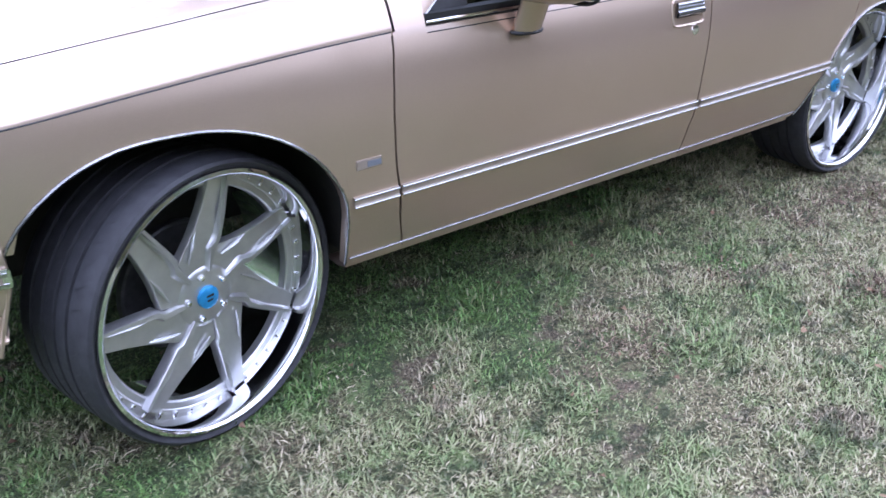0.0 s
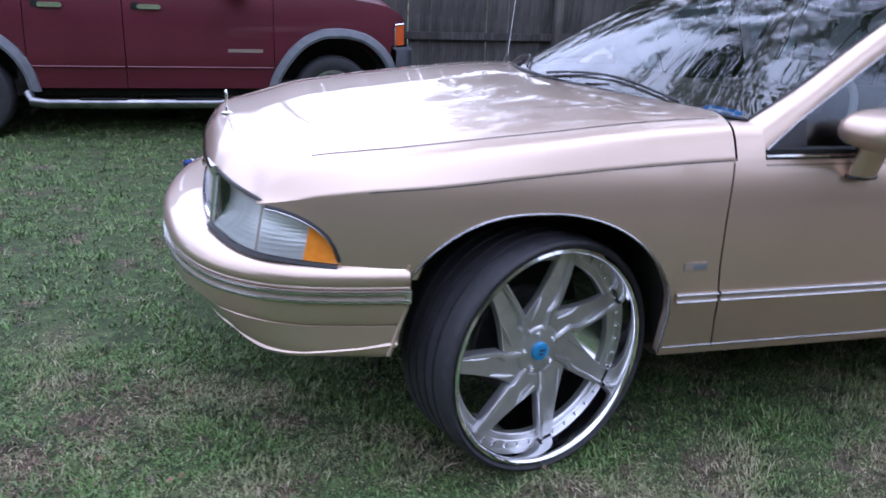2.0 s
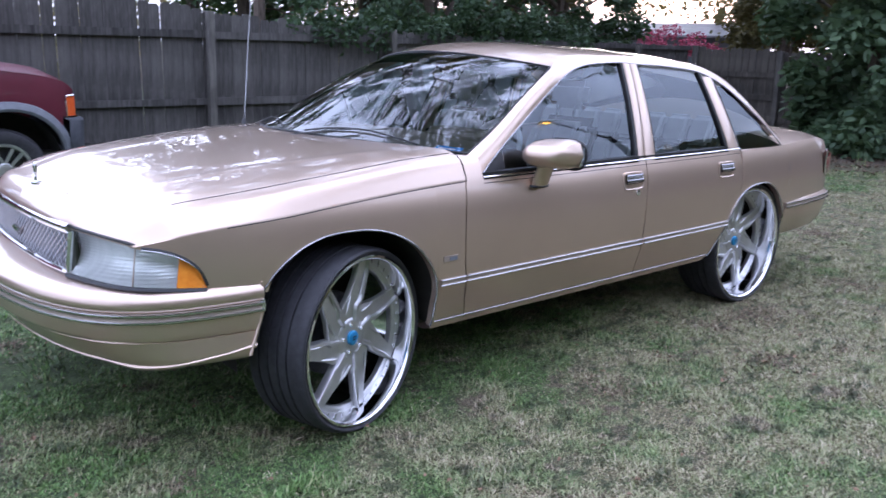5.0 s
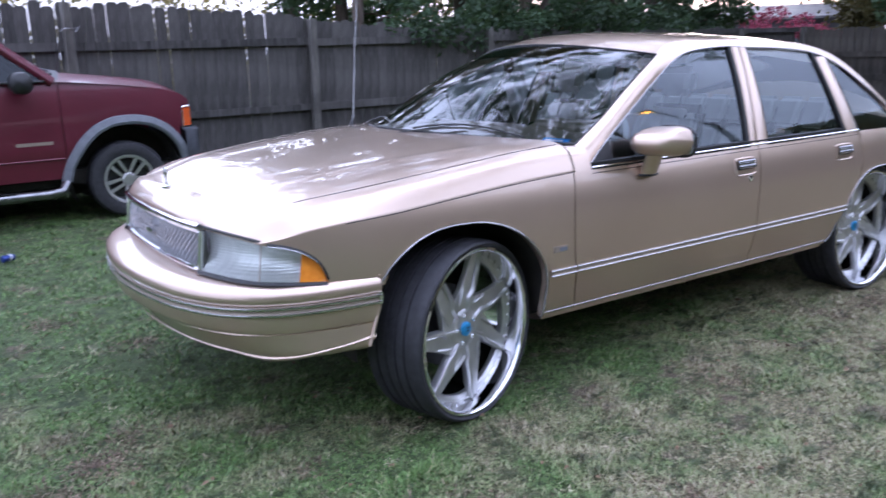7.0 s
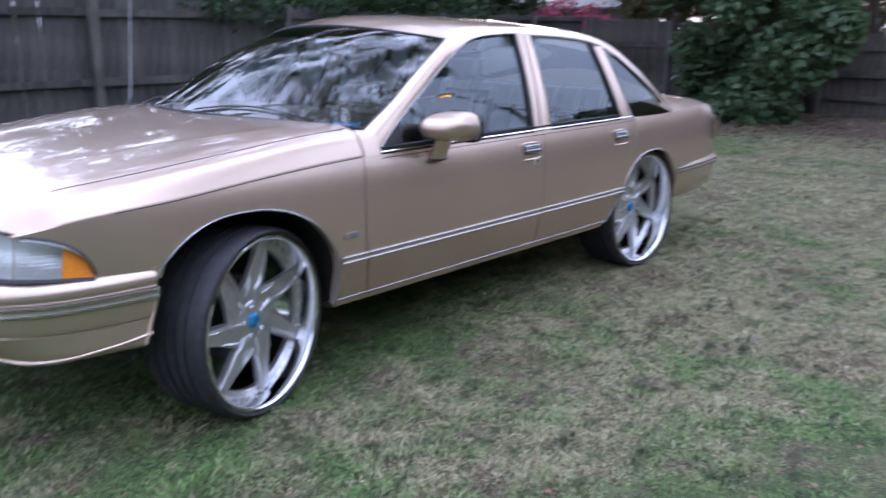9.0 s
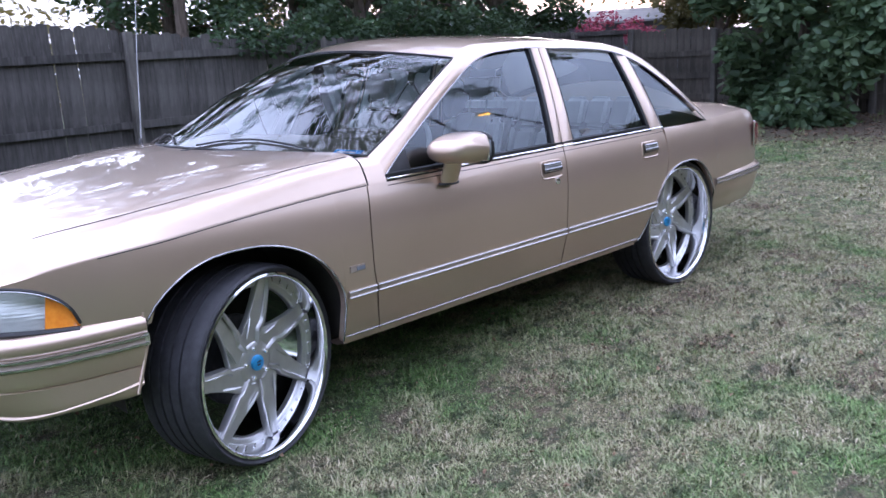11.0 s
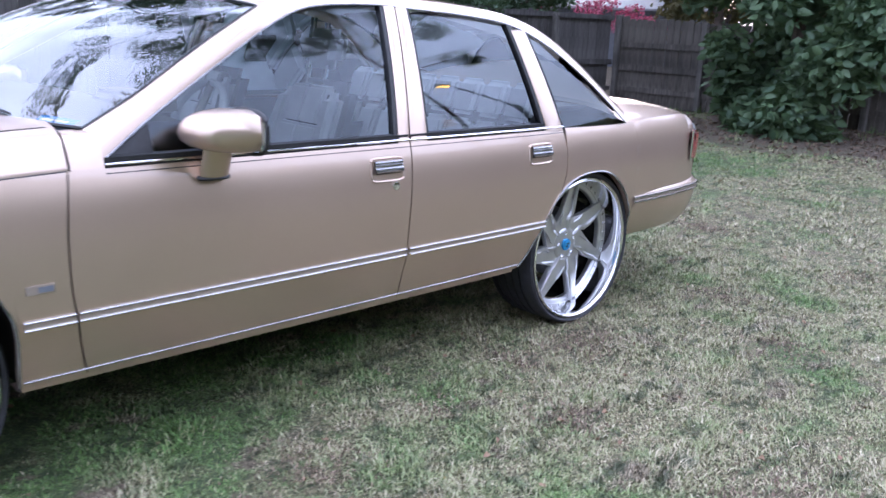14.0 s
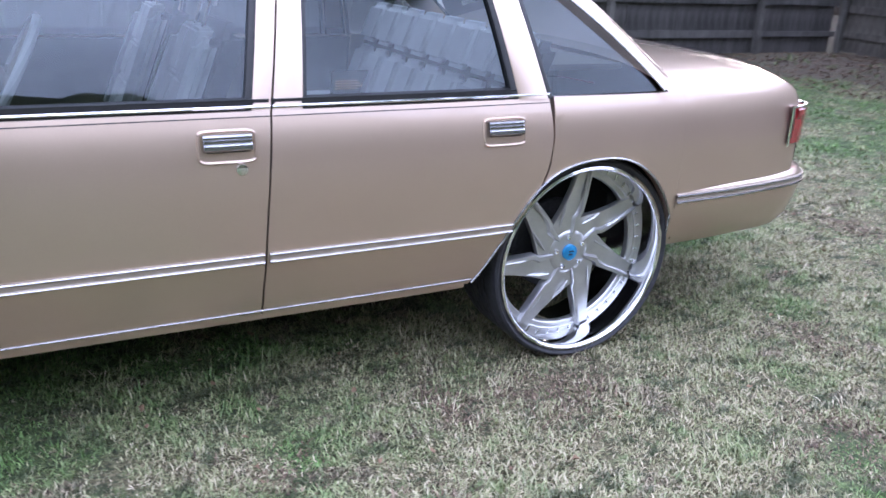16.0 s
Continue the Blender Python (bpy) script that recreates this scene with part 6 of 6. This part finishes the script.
# small things on the lawn
can = thing("drink_can", pose(-1.25, 4.55, 0.028, 0, 90, 25), "crushed dark blue and white drink can on the grass", "can")
cb = lathe([(0.0, -0.05), (0.022, -0.05), (0.029, -0.042), (0.029, -0.03), (0.022, -0.012), (0.030, 0.004), (0.025, 0.022), (0.029, 0.034), (0.029, 0.042), (0.022, 0.05), (0.0, 0.048)], 18)
bmesh.ops.rotate(cb, verts=cb.verts, cent=(0, 0, 0), matrix=Matrix.Rotation(radians(90), 3, "X"))
for v in cb.verts:
    v.co.x += 0.006 * noise.noise(v.co * 60)
    v.co.y += 0.010 * noise.noise(v.co * 45 + Vector((3, 1, 2)))
part("body", cb, plain("can_blue", (0.015, 0.03, 0.16), (0.04, 0.07, 0.28), 90, 0.3, 0.4), can)
part("band", tube([(0.026 * math.cos(a), 0.026 * math.sin(a), 0.012 + 0.006 * math.sin(2 * a)) for a in np.linspace(0, 2 * math.pi, 18, endpoint=False)], 0.007, 6, closed=True), WHITE, can, "white band")
stone = box(10.75, 4.32, -0.01, 11.25, 4.52, 0.10, 0.03, 2)
tagged(part("paving_block", stone, WHITE), "pale concrete block lying by the fence", "block")
FALLEN = plain("fallen_leaf", (0.12, 0.07, 0.04), (0.26, 0.17, 0.10), 30, 0.8)
rf = np.random.default_rng(77)
nf = 900
fx, fy = rf.uniform(-3, 9, nf), rf.uniform(-2.2, 5, nf)
fa, fs = rf.uniform(0, 6.28, nf), rf.uniform(0.012, 0.032, nf)
co = np.empty((nf, 6, 3), np.float32)
for k, (a, b, u) in enumerate(((0, 0, 0), (0.35, 0.32, 0.2), (0.75, 0.2, 0.1), (1.0, 0.0, 0.0), (0.75, -0.2, 0.15), (0.35, -0.32, 0.25))):
    co[:, k, 0] = fx + fs * (a * np.cos(fa) - b * np.sin(fa))
    co[:, k, 1] = fy + fs * (a * np.sin(fa) + b * np.cos(fa))
    co[:, k, 2] = 0.022 + fs * u + rf.uniform(-0.008, 0.006, nf)
fl_ = strips("fallen_leaves", co, [(0, 1, 2, 3), (0, 3, 4, 5)])
fl_.data.materials.append(FALLEN)
tagged(fl_, "scattered dry brown leaves on the lawn", "leaves", kind="stuff")


# ---- the maroon pickup-style utility vehicle by the fence ----
SW = 0.90
DARKTRIM = plain("dark_bumper_plastic", (0.035, 0.038, 0.048), (0.06, 0.064, 0.076), 14, 0.6, bump=0.1)
STEP = plain("scuffed_step_steel", (0.16, 0.16, 0.17), (0.40, 0.40, 0.41), 5, 0.3, 1.0)
suv = thing("utility_vehicle", pose(0.0, 5.8 + SW, 0), "maroon utility truck with grey wheel flares and chrome side steps", "car")
s_drop = table([(0.30, 0.06), (0.45, 0.03), (0.62, 0.012), (0.66, 0.0), (0.95, 0.0), (1.15, 0.012), (1.33, 0.05), (1.40, 0.09)])
s_plan = table([(-4.7, 0.86), (-4.4, 0.89), (-3.0, 0.90), (-0.4, 0.90), (0.3, 0.885), (0.60, 0.85), (0.70, 0.80)])


def sskin(x, z, out=0.0):
    return (x, -(s_plan(x) - s_drop(z)) - out, z)


s_arch = table([(-0.505, 0.40), (-0.47, 0.52), (-0.40, 0.64), (-0.30, 0.765), (-0.18, 0.855), (-0.03, 0.905), (0.10, 0.910), (0.25, 0.885), (0.38, 0.82), (0.48, 0.72), (0.545, 0.60), (0.57, 0.50)])
s_hood = table([(-0.56, 1.335), (-0.2, 1.30), (0.2, 1.252), (0.5, 1.20), (0.62, 1.155), (0.70, 1.085)])
xs = sorted(set([*np.linspace(-0.515, 0.56, 40), 0.57, 0.60, 0.65, 0.69]))
part("fender", sheet([[sskin(x, lo + (s_hood(x) - lo) * k / 10) for k in range(11)] for x in xs for lo in [s_arch(x) if x < 0.565 else 0.84]], (0, 0.05, 0)), RED, suv)
r_arch = table([(-3.62, 0.40), (-3.57, 0.55), (-3.45, 0.75), (-3.28, 0.87), (-3.10, 0.91), (-2.92, 0.87), (-2.75, 0.75), (-2.63, 0.55), (-2.60, 0.40)])
for name, x0, x1, low in (("front_door", -1.80, -0.522, lambda x: 0.44), ("rear_door", -2.60, -1.808, lambda x: 0.44), ("cargo_bed_side", -4.65, -2.608, lambda x: r_arch(x) if -3.62 < x < -2.60 else 0.46)):
    d = part(name, sheet([[sskin(x, low(x) + (1.335 - low(x)) * k / 12) for k in range(13)] for x in np.linspace(x0, x1, 44)], (0, 0.05, 0)), RED, suv)
    if "door" in name:
        hx = x0 + 0.12
        hd = part("door_handle", box(hx, -0.925, 1.125, hx + 0.20, -0.885, 1.165, 0.01), CHROME, d, "chrome door handle")
        part("handle_base", box(hx - 0.05, -0.905, 1.12, hx + 0.02, -0.885, 1.18, 0.008), BLACK, hd)
        part("crease_strip", tube([sskin(x, 0.628, 0.004) for x in np.linspace(x0 + 0.01, x1 - 0.01, 12)], 0.009, 6), RED, d)
part("door_badge", box(-0.93, -0.903, 0.765, -0.62, -0.897, 0.795, 0.001), GREYTRIM, suv, "small silver lettering bar")
part("far_side", sheet([[(x, s_plan(x) - s_drop(z), z) for z in (0.45, 0.7, 1.0, min(1.33, s_hood(x) - 0.01) if x > -0.56 else 1.33)] for x in np.linspace(-4.65, 0.69, 30)]), RED, suv)
part("hood", sheet([[(x, v * (s_plan(x) - s_drop(1.2)), s_hood(x) + 0.085 * (1 - abs(v) ** 2.4) * min(1, (0.74 - x) / 0.25)) for v in np.linspace(-1, 1, 17)] for x in np.linspace(-0.62, 0.70, 24)], flip=True), RED, suv)
part("front_panel", sheet([[(0.70 + 0.05 * (1 - v * v), v * 0.80, z) for z in (0.80, 0.95, 1.04, 1.06)] for v in np.linspace(-1, 1, 13)]), RED, suv)
part("front_bumper", sheet([[(x + o, -h, z) for z, o in ((0.42, -0.04), (0.46, 0.02), (0.80, 0.03), (0.83, -0.02))] for x, h in ((0.585, 0.895), (0.66, 0.87), (0.74, 0.80), (0.80, 0.6), (0.82, 0.0), (0.80, -0.6), (0.74, -0.80), (0.66, -0.87))], flip=True), DARKTRIM, suv, "dark grey plastic bumper")
ml = part("marker_lamp", sheet([[sskin(x, z, 0.006) for z in np.linspace(0.845, 1.03, 5)] for x in np.linspace(0.612, 0.70, 6)], (0, 0.03, 0)), REDAMBER, suv, "red-amber side marker lamp with a chrome edge")
part("chrome_edge", tube([sskin(0.607, z, 0.008) for z in np.linspace(0.835, 1.03, 5)] + [sskin(x, 1.036, 0.008) for x in (0.64, 0.69)], 0.010, 6), CHROME, ml)
fl = [sskin(x, s_arch(x), 0.0) for x in np.linspace(-0.503, 0.565, 44)]
rows = []
for p in fl:
    q = Vector((p[0] - 0.03, 0, p[2] - 0.45)).normalized()
    rows.append([(p[0] + q.x * w, p[1] - o, p[2] + q.z * w) for w, o in ((-0.005, -0.03), (-0.005, 0.045), (0.02, 0.058), (0.075, 0.035), (0.085, -0.004))])
part("wheel_flare", sheet(rows), CLADDING, suv, "grey plastic wheel flare")
rows = []
for x in np.linspace(-3.615, -2.603, 40):
    p = sskin(x, r_arch(x))
    q = Vector((x + 3.11, 0, p[2] - 0.45)).normalized()
    rows.append([(p[0] + q.x * w, p[1] - o, p[2] + q.z * w) for w, o in ((-0.005, -0.03), (-0.005, 0.045), (0.02, 0.058), (0.075, 0.035), (0.085, -0.004))])
part("wheel_flare", sheet(rows), CLADDING, suv, "grey plastic wheel flare")
for s in (1, -1):
    stp = part("side_step", tube([(-2.62, -s * 0.90, 0.40), (-2.58, -s * 0.97, 0.335), (-2.45, -s * 0.985, 0.32), (-0.72, -s * 0.985, 0.32), (-0.60, -s * 0.97, 0.335), (-0.55, -s * 0.90, 0.40)], 0.042, 12), STEP, suv, "worn chrome tube side step")
    for x in (-2.0, -1.2):
        part("step_pad", box(x - 0.2, min(-s * 0.955, -s * 1.015), 0.352, x + 0.2, max(-s * 0.955, -s * 1.015), 0.366, 0.005), BLACK, stp)
# cab
cab_r = [(-0.55, 0.86, 1.335), (-0.85, 0.80, 1.58), (-1.155, 0.74, 1.83), (-1.40, 0.71, 1.90), (-1.9, 0.70, 1.925), (-2.5, 0.71, 1.91), (-2.62, 0.73, 1.86), (-2.68, 0.80, 1.60), (-2.70, 0.86, 1.335)]
cr = resampled(cab_r, 50)
inner = [(p[0], p[1] - 0.055, p[2] - 0.0) for p in cr]
for s in (1, -1):
    part("cab_frame", joined(tube([(p[0], -s * (p[1] + 0.005), p[2] - 0.01) for p in cr], 0.045, 8)), RED, suv)
    part("door_frame", joined(tube([(-1.70, -s * 0.868, 1.33), (-1.74, -s * 0.80, 1.60), (-1.76, -s * 0.73, 1.87)], 0.030, 6, flat=1.0)), BLACK, suv)
    part("centre_pillar_trim", sheet([[(-1.715 - 0.04 * k, -s * (0.895 - 0.145 * k), 1.335 + 0.52 * k), (-1.845 - 0.015 * k, -s * (0.895 - 0.145 * k), 1.335 + 0.52 * k)] for k in np.linspace(0, 1, 6)], (0, s * 0.02, 0)), CHROME, suv, "bright centre pillar cover")
    wrows = []
    for x in np.linspace(-2.62, -0.66, 26):
        zt = float(np.interp(-x, [-p[0] for p in cr], [p[2] for p in cr])) - 0.03
        zt = max(zt, 1.34)
        wrows.append([(x, -s * (0.872 - 0.145 * (z - 1.335) / 0.52), z) for z in np.linspace(1.325, zt, 6)])
    part("side_window", sheet(wrows, flip=s > 0), DARKGLASS, suv)
part("roof", sheet([[(p[0], v * p[1], p[2] + 0.03 * (1 - v * v)) for v in np.linspace(-1, 1, 11)] for p in cr[12:38]], flip=True), RED, suv)
part("windshield", sheet([[(p[0] + 0.10 * (1 - v * v), v * p[1], p[2] + 0.02 * (1 - v * v)) for v in np.linspace(-1, 1, 11)] for p in cr[:13]]), DARKGLASS, suv)
part("belt_seal", tube([(x, -0.888, 1.338) for x in np.linspace(-2.60, -0.62, 10)], 0.012, 6), BLACK, suv)
rings = []
for u in np.linspace(0, 1, 9):
    k = math.sqrt(max(0.02, 1 - abs(2 * u - 1) ** 3.5))
    rings.append([(-0.84 + 0.10 * k * math.cos(a), -0.955 - 0.22 * u, 1.335 + 0.10 * k * math.copysign(abs(math.sin(a)) ** 0.7, math.sin(a))) for a in np.linspace(0, 2 * math.pi, 16, endpoint=False)])
mm = sheet(rings, closed=True)
bmesh.ops.contextual_create(mm, geom=[e for e in mm.edges if e.is_boundary][:16])
bmesh.ops.holes_fill(mm, edges=[e for e in mm.edges if e.is_boundary])
bmesh.ops.recalc_face_normals(mm, faces=mm.faces)
part("door_mirror", joined(mm, box(-0.89, -0.98, 1.27, -0.79, -0.86, 1.35, 0.02, 2)), BLACK, suv, "black rounded door mirror")
part("wiper_cowl", sheet([[(-0.56 + 0.10 * k + 0.10 * (1 - v * v), v * 0.84, 1.345 + 0.085 * (1 - abs(v) ** 2.4)) for v in np.linspace(-1, 1, 11)] for k in (-1, 0.0, 0.6)]), BLACK, suv)
part("wiper", tube([(-0.52, -0.62, 1.40), (-0.50, -0.40, 1.43), (-0.55, -0.1, 1.45)], 0.012, 6), BLACK, suv)
part("chassis", joined(box(-4.5, -0.75, 0.36, 0.55, 0.75, 0.50), box(-2.7, -0.84, 0.5, -0.55, 0.84, 0.62)), UNDER, suv)
part("cabin_trim", box(-2.6, -0.78, 0.62, -0.60, 0.78, 1.25, 0.02), CARPET, suv)
for sx in (0.02, -3.11):
    for s in (1, -1):
        part("wheel_well", sheet([[(sx + 0.52 * math.cos(a), -s * y, 0.40 + 0.50 * math.sin(a)) for y in (0.88, 0.70, 0.5)] + [(sx + 0.05 * math.cos(a), -s * 0.49, 0.40 + 0.05 * math.sin(a))] for a in np.linspace(-0.4, 3.54, 18)], flip=s > 0), UNDER, suv)
        prof = [(0.215, 0.03), (0.235, 0.005), (0.25, -0.002), (0.30, -0.012), (0.345, 0.0), (0.366, 0.03), (0.368, 0.12), (0.366, 0.20), (0.345, 0.23), (0.25, 0.23)]
        m = pose(sx, -s * 0.90, 0.375, 0, 17 if s > 0 else 0, 0 if s > 0 else 180)
        wh = part("wheel", lathe([(0.240, 0.012), (0.236, -0.006), (0.214, -0.002), (0.204, 0.012), (0.202, 0.05), (0.20, 0.20)], 48), BRUSHED, suv, "silver five-spoke alloy wheel", m=m)
        part("tyre", lathe(prof, 56), RUBBER, wh)
        for k in range(5):
            a = 2 * math.pi * k / 5
            sp = []
            for o in (-1, 1):
                q = [(0.045, 0.026 * o - 0.012, 0.018), (0.045, 0.026 * o + 0.012, 0.018), (0.215, 0.046 * o + 0.017, 0.004), (0.215, 0.046 * o - 0.017, 0.004)]
                sp.append(sheet([[(u * math.cos(a) - v * math.sin(a), w, u * math.sin(a) + v * math.cos(a)) for u, v, w in row] for row in ((q[0], q[1]), (q[3], q[2]))], (0, 0.03, 0)))
            part("spoke", joined(*sp), BRUSHED, wh)
        part("hub_cap", lathe([(0.0, 0.0), (0.05, 0.003), (0.065, 0.02), (0.065, 0.05)], 24), BRUSHED, wh)
        part("brake_drum", lathe([(0.0, 0.09), (0.19, 0.09), (0.19, 0.14)], 24), BLACK, wh)


# ---- the yard lamp that the side windows mirror ----
GLOW = bpy.data.materials.new("lamp_glow")
GLOW.use_nodes = True
gp = GLOW.node_tree.nodes["Principled BSDF"]
gp.inputs["Base Color"].default_value = (0.9, 0.6, 0.25, 1)
gp.inputs["Emission Color"].default_value, gp.inputs["Emission Strength"].default_value = (1.0, 0.42, 0.04, 1), 7.0
lamp_post = thing("street_lamp", pose(9.6, -5.4, 0), "lit amber street lamp on a long dark arm", "street lamp")
part("pole", tube([(0, 0, -0.1), (0, 0, 2.5), (0, 0, 4.6)], [0.09, 0.08, 0.06], 10), BLACK, lamp_post)
part("arm", tube([(0, 0, 4.4), (-0.4, 0.12, 4.75), (-1.0, 0.3, 5.15), (-1.35, 0.4, 5.3)], 0.025, 8), BLACK, lamp_post)
head = part("lamp_head", box(-1.60, 0.32, 5.29, -1.30, 0.48, 5.36, 0.03), BLACK, lamp_post)
part("bulb", box(-1.56, 0.35, 5.25, -1.34, 0.45, 5.30, 0.02), GLOW, head, "glowing amber lens")
